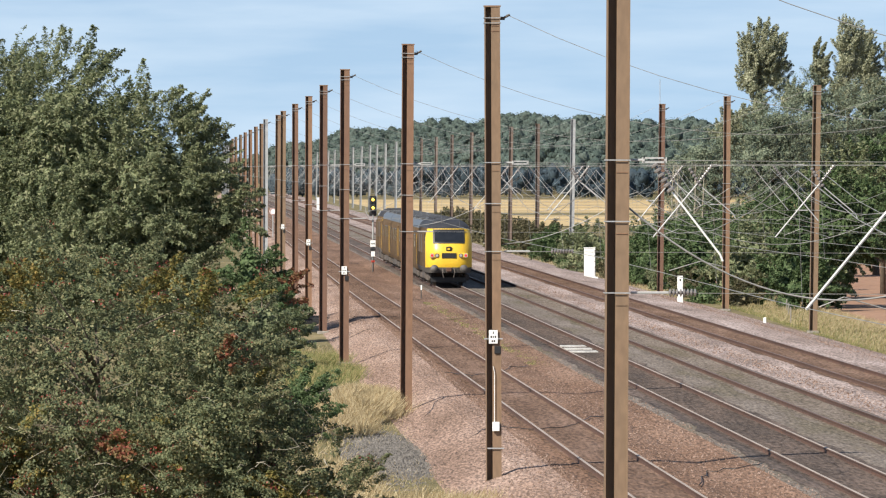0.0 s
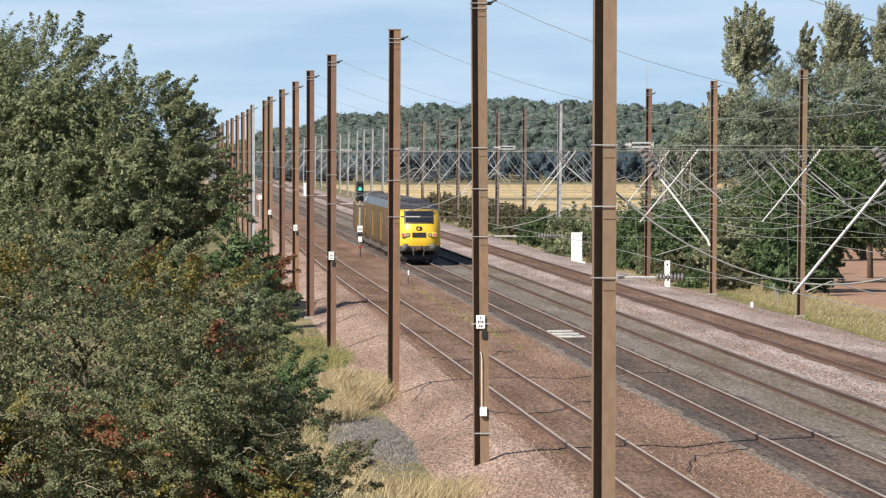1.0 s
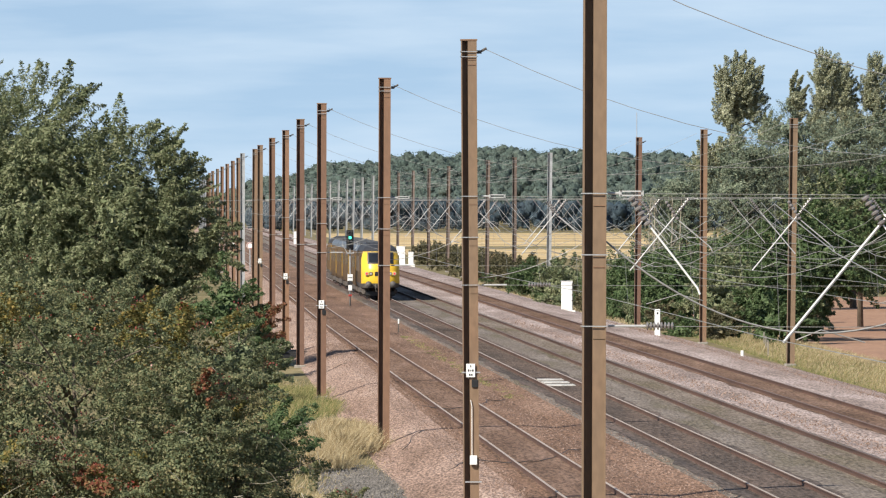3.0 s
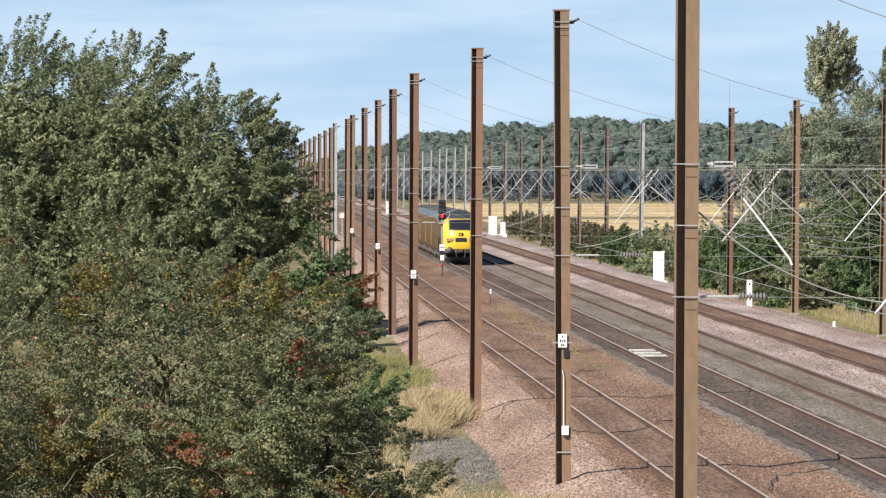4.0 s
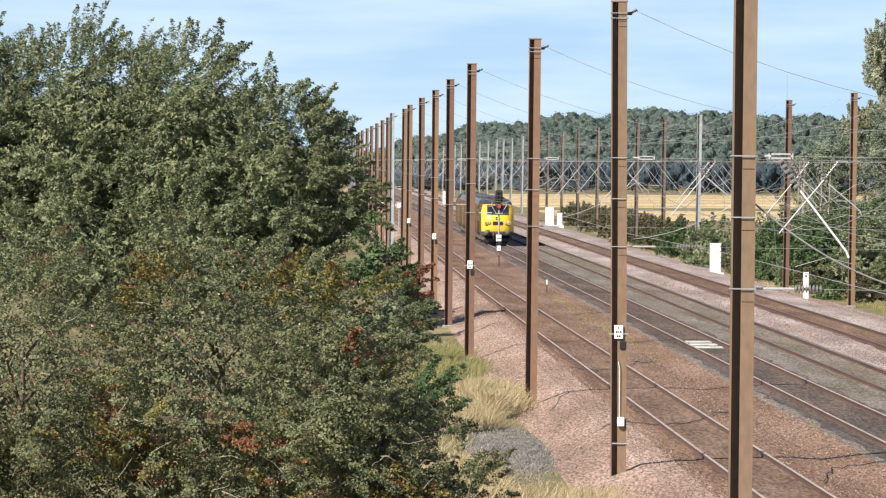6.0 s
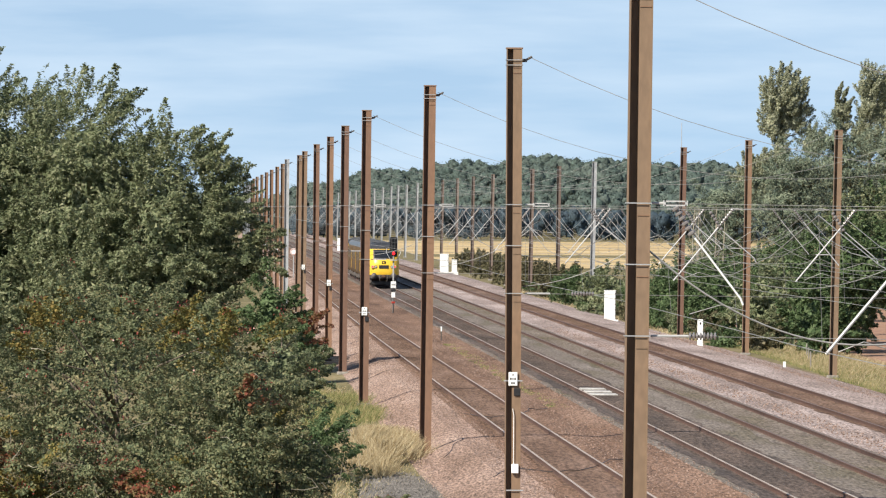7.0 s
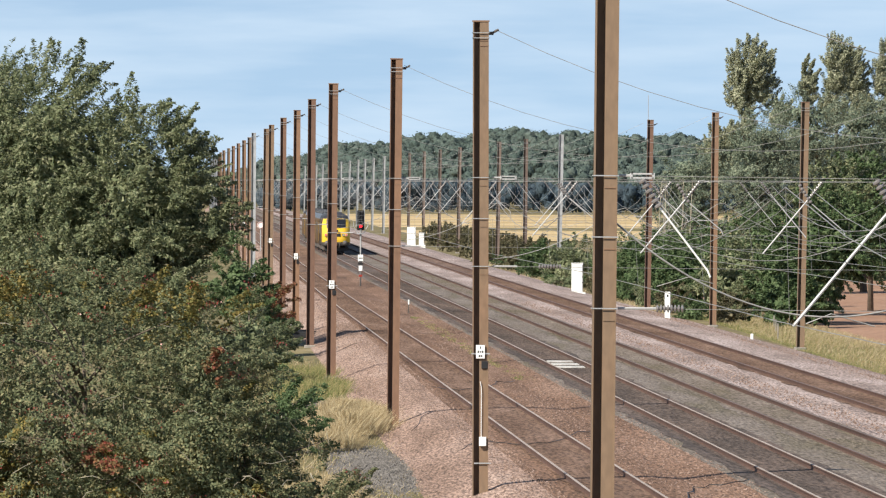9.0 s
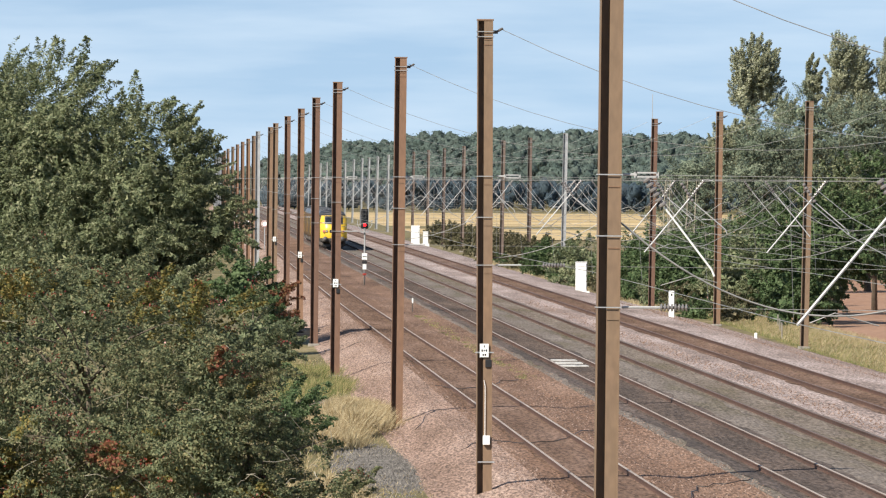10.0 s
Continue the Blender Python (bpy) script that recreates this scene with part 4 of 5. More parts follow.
def make_headspan(span, x0, label, turn=0):
    """The wires slung between two masts with the arms that hold each track's contact wire. Its origin is the left mast's foot."""
    root = thing("headspan", pose(0, 0, 0), label, "overhead wiring", "headspans")
    sag = 2.6
    for dy in (0.0,):
        bm = bmesh.new()
        tube(bm, [(0.3 + (span - 0.6) * i / 18, dy, head_line(i / 18, span, sag)) for i in range(19)], 0.0075, 5)
        part("head_wire", bm, WIRE, root)
    for z, nm, dip in ((7.72, "upper_cross_wire", 0.06), (6.75, "middle_cross_wire", 0.0), (5.62, "lower_cross_wire", 0.05)):
        if nm == "middle_cross_wire" and turn > 3:
            continue
        bm = bmesh.new()
        if nm == "middle_cross_wire":
            low_x, low_z, bow = (3.6, 5.5, 0.128) if turn == 0 else (6.75, 5.78, 0.11)
            xs = [0.2 + (span - 0.4) * i / 96 for i in range(97)]
            tube(bm, [(x, 0, low_z + bow * ((x - low_x + 3.42) % 6.84 - 3.42) ** 2) for x in xs], 0.016 if turn == 0 else 0.009, 5)
        else:
            tube(bm, [(0.2 + (span - 0.4) * i / 12, 0, z - dip * math.sin(math.pi * i / 12)) for i in range(13)], 0.005, 5)
        w = part(nm, bm, WIRE, root)
        if nm != "middle_cross_wire":
            for xa in (0.25, span - 0.25):
                s = 1 if xa < 1 else -1
                bm = bmesh.new()
                if nm == "upper_cross_wire":
                    box(bm, min(xa + s * 0.2, xa + s * 0.55), max(xa + s * 0.2, xa + s * 0.55), -0.03, 0.03, z + 0.02, z + 0.045)
                    box(bm, min(xa + s * 0.2, xa + s * 0.55), max(xa + s * 0.2, xa + s * 0.55), -0.03, 0.03, z - 0.045, z - 0.02)
                    box(bm, xa + s * 0.2 - 0.02, xa + s * 0.2 + 0.02, -0.03, 0.03, z - 0.045, z + 0.045)
                    box(bm, xa + s * 0.55 - 0.02, xa + s * 0.55 + 0.02, -0.03, 0.03, z - 0.045, z + 0.045)
                    tube(bm, [(xa, 0, z), (xa + s * 0.2, 0, z)], 0.022, 6)
                    part("turnbuckle", bm, ARM, w, "bright galvanised turnbuckle")
                else:
                    tube(bm, [(xa, 0, z), (xa + s * 0.6, 0, z)], 0.022, 6)
                    part("tension_rod", bm, ARM, w)
                    if turn < 2:
                        part("insulator", insulator(bmesh.new(), (xa + s * (0.6 + 0.5 * turn), 0, z), (xa + s * (1.05 + 0.6 * turn), 0, z), 0.06, 8), PORCELAIN, w)
    def pull_off(x, top, low, r):
        """A short insulator and a bright tube that comes down to the right of it."""
        mid_x, mid_z = x + 0.3, top - 0.46
        # Nearest arms: white puts in the brightness that the glancing sun leaves out.
        arm = part("pull_off_arm", tube(bmesh.new(), [(mid_x, 0, mid_z), (x + 1.06, 0, low), (x + 1.1, 0, low - 0.1)], r, 7), WHITE if turn == 0 else ARM, root, "bright pale diagonal arm")
        part("insulator", insulator(bmesh.new(), (x, 0, top), (mid_x, 0, mid_z), 0.07 if turn == 0 else 0.045, 6), PORCELAIN, arm)
        part("steady_arm", tube(bmesh.new(), [(x + 0.25, 0, low - 0.25), (x + 0.75, 0, low - 0.1), (x + 1.15, 0, low - 0.2)], r * 0.45, 5), WIRE, arm)

    def registration(x, top, way, wide, low, r):
        """An insulator and a bright tube that comes down from x against the given way."""
        mid_x, mid_z = x - way * 0.28, top - 0.36
        arm = part("registration_arm", tube(bmesh.new(), [(mid_x, 0, mid_z), (x - way * wide, 0, low)], r, 7), ARM, root, "bright galvanised registration tube")
        part("insulator", insulator(bmesh.new(), (x, 0, top), (mid_x, 0, mid_z), 0.075 if turn == 0 else 0.045, 6), PORCELAIN, arm)
        part("steady_arm", tube(bmesh.new(), [(x - way * (wide - 0.2), 0, low + 0.04), (x - way * (wide - 0.6), 0, low + 0.2), (x - way * (wide - 1.3), 0, low)], r * 0.4, 5), WIRE, arm)

    if turn == 0:
        pull_off(0.61, 7.67, 6.22, 0.017), pull_off(4.32, 7.67, 6.22, 0.016)
        registration(4.93, 7.67, 1, 1.9, 5.35, 0.025)
        for xc in (11.1, 14.6):
            registration(xc, 7.67, -1, 1.9, 5.4, 0.024)
    else:
        for number, xc in enumerate((11.6, 14.5, 18.6, 22.4)):
            x, way = xc - x0, 1 if number < 2 else -1
            registration(x + 0.65 * way, 7.66, way, 1.4, 5.95, 0.018 if turn < 3 else 0.014)
            if turn < 4 and number < 2:
                pull_off(x + 0.1, 7.6, 6.5, 0.013)
    return root


# (along the line, left mast, right mast); None where there is no mast to see
NEAR = [(125, 6.65, 29.4), (187, 7.08, 29.4), (245, 6.55, 29.4), (308, 5.82, 29.2), (367, 5.96, 28.75), (424, 6.1, 28.5), (475, 6.04, 27.98),
        (535, 5.96, 28.7), (575, 6.0, None), (625, 5.6, 29.8), (690, 5.86, 29.9), (740, 5.8, 29.5), (800, 5.66, 29.5), (860, 5.45, 30.0),
        (921, 5.35, 29.9), (985, 5.2, 30.0), (1050, 5.1, 30.0), (1115, 5.1, None), (1180, 5.3, 30.0), (1250, 5.3, 30.0), (1310, 5.3, 30.0),
        (1360, 5.3, 30.0), (1430, 5.3, 30.0), (1500, 5.3, 30.0), (1565, 5.3, 30.0), (1630, 5.3, 30.0), (1700, 5.3, 30.0), (1780, 5.3, 30.0), (1860, 5.3, 30.0), (1950, 5.3, 30.0)]
mast_brown = make_mast("overhead_line_mast", RUST_MAST, "rust-brown steel overhead line mast", False, "overhead line masts")
mast_plate = make_mast("overhead_line_mast", RUST_MAST, "rust-brown steel mast with a white number plate", True, "overhead line masts")
mast_dull = make_mast("overhead_line_mast", DULL_MAST, "weathered grey-brown steel overhead line mast", False, "overhead line masts")
mast_grey = make_mast("overhead_line_mast", GALV, "pale galvanised steel overhead line mast", False, "overhead line masts")
used = set()


def put(master, m):
    if master in used:
        return copy_thing(master, m)
    used.add(master)
    master.matrix_basis = m
    return master


lean_rng = random.Random(2)
far_span = None
for i, (y, xl, xr) in enumerate(NEAR):
    grey = y > 1120 or y == 625
    for side, x in ((0, xl), (1, xr)):
        if x is None:
            continue
        if side == 0 and y > 1500:
            continue
        kind_of = mast_grey if (grey and (side or y == 625 or y > 1000)) else mast_plate if (i % 2 == 1 and side == 0 and y < 900) else mast_dull if side and y > 600 else mast_brown
        tilt = lean_rng.uniform(-0.25, 0.45) if side == 0 else lean_rng.uniform(0.3, 1.3)
        put(kind_of, pose(x, y, FOOT, 0, tilt if i else 0.3, 0))
    if xr is None:
        continue
    if y < 640:
        make_headspan(xr - xl, xl, "headspan wires with galvanised registration arms over four tracks", i).matrix_basis = pose(xl, y, FOOT)
    elif y < 1600:
        if far_span is None:
            far_span = make_headspan(24.4, 5.4, "distant headspan wires with registration arms over four tracks", 9)
            far_span.matrix_basis = pose(5.4, y, FOOT)
        else:
            copy_thing(far_span, pose(5.4, y, FOOT))
# small aerial rod on one mast top, service boxes on the second mast
rod = part("mast_finial", tube(bmesh.new(), [(0, 0, 0), (0, 0, 1.5)], 0.02, 6), GALV, None, "thin galvanised rod on a mast top")
rod.matrix_basis = pose(27.98, 475, FOOT + MAST_H)
tagged(rod, category="rod")
box_tag = thing("service_box", pose(7.12, 187, 0), "small white service box with a white conduit on the mast", "junction box")
part("case", box(bmesh.new(), -0.08, 0.09, -0.25, -0.16, 0.72, 0.94, 0.01), WHITE, box_tag)
part("conduit", tube(bmesh.new(), [(-0.03, -0.175, 0.94), (-0.03, -0.175, 2.1), (-0.06, -0.175, 2.25)], 0.01, 6), WHITE, box_tag)
part("band", box(bmesh.new(), -0.2, 0.2, -0.18, -0.172, 0.3, 0.33), GALV, box_tag)

SPANS = [-60, 0, 60] + [y for y, _, r in NEAR if r]
for _, xt, _, _ in TRACKS:
    line = thing("overhead_line", pose(xt, 0, 0), "sagging overhead wire pair above a track", "overhead wire", "overhead lines")
    bm, pts = bmesh.new(), []
    for a, b in zip(SPANS, SPANS[1:]):
        pts += [(0.12 * math.sin(a), a + (b - a) * u, 6.9 - 4 * 1.25 * u * (1 - u)) for u in (0, 0.17, 0.33, 0.5, 0.67, 0.83)]
    tube(bm, pts, 0.008, 4)
    part("catenary_wire", bm, WIRE, line)
    bm = bmesh.new()
    tube(bm, [(0.2 * (-1) ** i, y, 4.78) for i, y in enumerate(SPANS)], 0.008, 4)
    part("contact_wire", bm, WIRE, line)
    bm = bmesh.new()
    for p in pts[2::2]:
        tube(bm, [p, (0, p[1], 4.78)], 0.004, 3)
    tagged(part("dropper", bm, WIRE, line), "thin vertical dropper wires", kind="stuff")

# ---- lineside equipment ----
def cabinet(x, y, w, h, label, vents=True):
    root = thing("equipment_cabinet", pose(x, y, -0.5), label, "cabinet", "equipment cabinets")
    body = part("body", box(bmesh.new(), -w / 2, w / 2, -0.3, 0.3, 0.12, h, 0.02), WHITE, root)
    part("plinth", box(bmesh.new(), -w * 0.75, w * 0.75, -0.4, 0.4, -0.3, 0.12, 0.02), WHITE, root, "wide white base plate")
    part("lid", box(bmesh.new(), -w / 2 - 0.02, w / 2 + 0.02, -0.33, 0.33, h, h + 0.05, 0.01), WHITE, root)
    part("door", box(bmesh.new(), -w / 2 + 0.04, w / 2 - 0.04, -0.325, -0.302, 0.2, h - 0.08, 0.006), WHITE, root)
    if vents:
        for z in (0.42, 0.62, 0.82, 1.02):
            part("hinge", box(bmesh.new(), w / 2 - 0.06, w / 2 + 0.05, -0.34, -0.3, h * z * 0.9 - 0.02, h * z * 0.9 + 0.05), DARK_STEEL, body)
    return root


cabinet(26.5, 530, 0.74, 2.05, "tall white metal equipment cabinet beside the outer track")
cabinet(26.7, 921, 1.0, 2.2, "white metal relay cabinet beside the bushes")
cabinet(28.0, 925, 0.6, 1.5, "small white metal cabinet beside a larger one", False)
cabinet(21.0, 1330, 0.9, 2.4, "distant white equipment cabinet", False)
post = thing("marker_post", pose(26.25, 427, -0.6), "square white marker post by the outer track", "post")
part("post", box(bmesh.new(), -0.15, 0.15, -0.1, 0.1, 0, 1.7, 0.02), WHITE, post)
part("mark", box(bmesh.new(), -0.04, 0.04, -0.104, -0.101, 1.42, 1.54), BLACK, post)
post = thing("marker_post", pose(27.8, 385, -0.75), "low white marker post in the verge grass", "post")
part("post", box(bmesh.new(), -0.07, 0.07, -0.07, 0.07, 0, 0.4, 0.02), WHITE, post)
post = thing("marker_post", pose(12.42, 433, -0.3), "thin stake with a white top between two tracks", "post")
part("stake", box(bmesh.new(), -0.035, 0.035, -0.035, 0.035, -0.1, 0.55), DARK_STEEL, post)
part("top", box(bmesh.new(), -0.04, 0.04, -0.04, 0.04, 0.55, 0.82, 0.008), WHITE, post, "white painted top")
for k in range(3):
    tagged(to_object("crossing_board", box(bmesh.new(), 14.4 + 0.04 * k, 15.46, 302.5 + 4.6 * k, 304.3 + 4.6 * k, -0.14, -0.09, 0.01), DIRTY_WHITE), "worn white painted board lying between the rails", "board", "crossing boards")
for y, x in ((400, 30.2), (412, 31.0), (424, 31.8), (392, 29.6), (436, 32.5)):
    fp = thing("fence_post", pose(x, y, -0.95), "short pale fence post in dry grass", "fence post", "fence posts")
    part("post", box(bmesh.new(), -0.03, 0.03, -0.03, 0.03, -0.05, 0.85, 0.008), CONCRETE, fp)
disc = thing("speed_sign", pose(8.05, 812, -0.5), "round white speed sign with an orange ring on a short frame", "sign")
bm = bmesh.new()
tube(bm, [(0, 0.0, 2.95), (0, 0.03, 2.95)], 0.36, 20)
part("disc", bm, WHITE, disc)
bm = bmesh.new()
for j in range(20):
    a, b = 2 * math.pi * j / 20, 2 * math.pi * (j + 1) / 20
    tube(bm, [(0.3 * math.cos(a), -0.02, 2.95 + 0.3 * math.sin(a)), (0.3 * math.cos(b), -0.02, 2.95 + 0.3 * math.sin(b))], 0.028, 5)
part("ring", bm, RED, disc, "orange-red ring")
part("post", box(bmesh.new(), -0.05, 0.05, 0.04, 0.1, -0.4, 2.95), GALV, disc)
# dark cables lying over the ballast
cable_rng = random.Random(6)
for pts in [[(7.4, 212), (8.2, 216), (9.0, 213), (10.2, 215), (11.2, 224), (12.4, 226)], [(8.6, 272), (9.4, 269), (10.3, 271), (11.2, 280), (12.3, 285)],
            [(6.9, 236), (7.4, 243), (7.9, 246)], [(11.2, 176), (12.1, 186), (13.0, 187), (13.8, 190)], [(5.0, 346), (6.2, 349), (7.1, 347), (7.9, 351)]]:
    way = []
    for (x0, y0), (x1, y1) in zip(pts, pts[1:]):
        for u in (0, 0.25, 0.5, 0.75):
            x, y = x0 + (x1 - x0) * u + cable_rng.uniform(-0.04, 0.04), y0 + (y1 - y0) * u + cable_rng.uniform(-0.9, 0.9)
            way.append((x, y, float(np.interp(x, [5.7, 6.5, 7.7, 8.5, 11.2, 12.2, 13.3], [-0.8, -0.6, -0.18, -0.1, -0.1, -0.21, -0.12]))))
    tagged(to_object("cable", tube(bmesh.new(), way, 0.012, 5), BLACK, True), "black cable lying across the ballast", "cable", "track cables")

# black slabs that stand in for the dark tree shade by the shrubs
for k, (x, y, a) in enumerate([(6.0, 388, 4), (6.5, 392, -6), (5.6, 395, 10), (6.9, 397, 2), (6.2, 400, -3)]):
    ob = tagged(to_object("shade_slab", box(bmesh.new(), -1.2, 1.2, -0.13, 0.13, 0, 0.16 + 0.03 * (k % 3), 0.015), BLACK), "black slab in place of the tree shade by the masts", "timber", "old timbers")
    ob.matrix_basis = pose(x, y, -0.72, 0, 2 * (k % 2), a)

# ---- colour light signal ----
signal = thing("railway_signal", pose(12.3, 545, -0.28), "four-aspect colour light signal on a grey post", "signal")
part("post", tube(bmesh.new(), [(0, 0, -0.2), (0, 0, 4.0)], 0.06, 10), SIGNAL_POST, signal, smooth=True)
head = part("head", box(bmesh.new(), -0.17, 0.17, -0.12, 0.1, 3.98, 5.2, 0.03), BLACK, signal, "black signal head")
part("backboard", box(bmesh.new(), -0.25, 0.25, 0.1, 0.12, 3.9, 5.28, 0.05), BLACK, signal)
bm = bmesh.new()
tube(bm, [(-0.48, 0.1, 4.5), (-0.5, 0.1, 4.2), (-0.2, 0.1, 3.7), (0.2, 0.1, 3.7), (0.5, 0.1, 4.2), (0.48, 0.1, 4.5)], 0.025, 5)
part("guard_rail", bm, GALV, signal, "galvanised hoop below the head")
part("platform", box(bmesh.new(), -0.25, 0.25, -0.2, 0.2, 3.65, 3.7), GALV, signal)
for z0, z1, m, lab in ((1.75, 2.22, WHITE, "white signal plate with dark marks"), (1.52, 1.68, BLACK, ""), (1.1, 1.46, WHITE, "white telephone box"), (0.7, 0.84, RED, "red and white striped plate")):
    p = part("plate", box(bmesh.new(), -0.18 if z0 > 1.5 else -0.13, 0.18 if z0 > 1.5 else 0.13, -0.12, -0.08, z0, z1, 0.01), m, signal, lab)
    if z0 > 1.5:
        part("mark", box(bmesh.new(), -0.14, 0.14, -0.126, -0.122, z0 + 0.2, z0 + 0.26), BLACK, p)
SHUTTERS = {}
for nm, z, glow, rgb in (("upper_yellow", 5.03, 5, (1.0, 0.62, 0.05)), ("green", 4.75, 3, (0.05, 1.0, 0.55)), ("lower_yellow", 4.47, 5, (1.0, 0.62, 0.05)), ("red", 4.16, 4, (1.0, 0.01, 0.015))):
    part("lamp_lens", tube(bmesh.new(), [(0, -0.12, z), (0, -0.14, z)], 0.095, 14), glowing("lit_" + nm, rgb, glow), signal, "round lit signal lens")
    hood = bmesh.new()
    for j in range(8):
        a, b = math.pi * j / 8, math.pi * (j + 1) / 8
        q = [hood.verts.new((0.135 * math.cos(t), y, z + 0.135 * math.sin(t))) for t, y in ((a, -0.12), (b, -0.12), (b, -0.36), (a, -0.36))]
        hood.faces.new(q)
    part("hood", hood, BLACK, signal)
    SHUTTERS[nm] = part("shutter", tube(bmesh.new(), [(0.125, -0.012, 0), (0.125, 0.0, 0)], 0.122, 14), LENS_OFF, signal, "dark round lens shutter")
    SHUTTERS[nm].matrix_basis = pose(-0.125, -0.15, z)

# ---- the yellow train ----
def half_width(z):
    """Half the body's width at height z."""
    if z < 1.1:
        return 1.30 + 0.07 * (z - 0.85) / 0.25
    if z < 2.6:
        return 1.37
    if z < 3.3:
        return 1.37 - 0.13 * ((z - 2.6) / 0.7) ** 2
    return 1.24 * math.sqrt(max(0.0, 1 - ((z - 3.3) / 0.67) ** 2)) ** 0.8


def nose(z):
    """How far the end face lies back from the buffers at height z."""
    if z < 1.3:
        return 0.12 - 0.12 * (z - 0.85) / 0.45
    if z < 2.0:
        return 0.03 * (z - 1.3)
    if z < 3.35:
        return 0.02 + 0.72 * ((z - 2.0) / 1.35) ** 1.3
    return 0.74 + 2.4 * ((z - 3.35) / 0.6) ** 1.9


def ring_at(z, length, shaped):
    """A body outline at height z, from the far left corner round the near end to the far right corner."""
    w = half_width(z)
    y0 = nose(z) if shaped else 0.0
    if not shaped:
        return [(-w, length, z), (-w, 0.04, z), (-w * 0.96, 0, z), (0, 0, z), (w * 0.96, 0, z), (w, 0.04, z), (w, length, z)]
    pts = [(-w, length, z), (-w, max(5.0, y0 + 0.9), z), (-w, y0 + 0.75, z)]
    for j in range(9):
        u = -1 + j / 4
        pts.append((u * w * 0.985, y0 + 0.62 * abs(u) ** 5 + 0.07 * u * u, z))
    return pts + [(w, y0 + 0.75, z), (w, max(5.0, y0 + 0.9), z), (w, length, z)]


def shell(levels, length, shaped, close_top=False):
    bm = bmesh.new()
    rows = [[bm.verts.new(p) for p in ring_at(z, length, shaped)] for z in levels]
    for a, b in zip(rows, rows[1:]):
        for j in range(len(a) - 1):
            bm.faces.new((a[j], a[j + 1], b[j + 1], b[j]))
        bm.faces.new((a[-1], a[0], b[0], b[-1]))
    if close_top:
        bm.faces.new(rows[-1])
    bmesh.ops.recalc_face_normals(bm, faces=bm.faces)
    return bm


def bogie(root, y):
    bg = part("bogie", box(bmesh.new(), -1.12, -0.98, y - 1.9, y + 1.9, 0.42, 0.72, 0.03), DARK_STEEL, root, "grimy steel bogie")
    part("side_frame", box(bmesh.new(), 0.98, 1.12, y - 1.9, y + 1.9, 0.42, 0.72, 0.03), DARK_STEEL, bg)
    part("cross_beam", box(bmesh.new(), -1.0, 1.0, y - 0.3, y + 0.3, 0.5, 0.8, 0.03), DARK_STEEL, bg)
    for dy in (-1.3, 1.3):
        for x in (-0.78, 0.78):
            bm = tube(bmesh.new(), [(x - 0.065, y + dy, 0.46), (x + 0.065, y + dy, 0.46)], 0.46, 20)
            part("wheel", bm, DARK_STEEL, bg, "worn steel wheel")
        for x in (-1.14, 1.14):
            part("axle_box", box(bmesh.new(), x - 0.1, x + 0.1, y + dy - 0.18, y + dy + 0.18, 0.3, 0.66, 0.04), DARK_STEEL, bg)


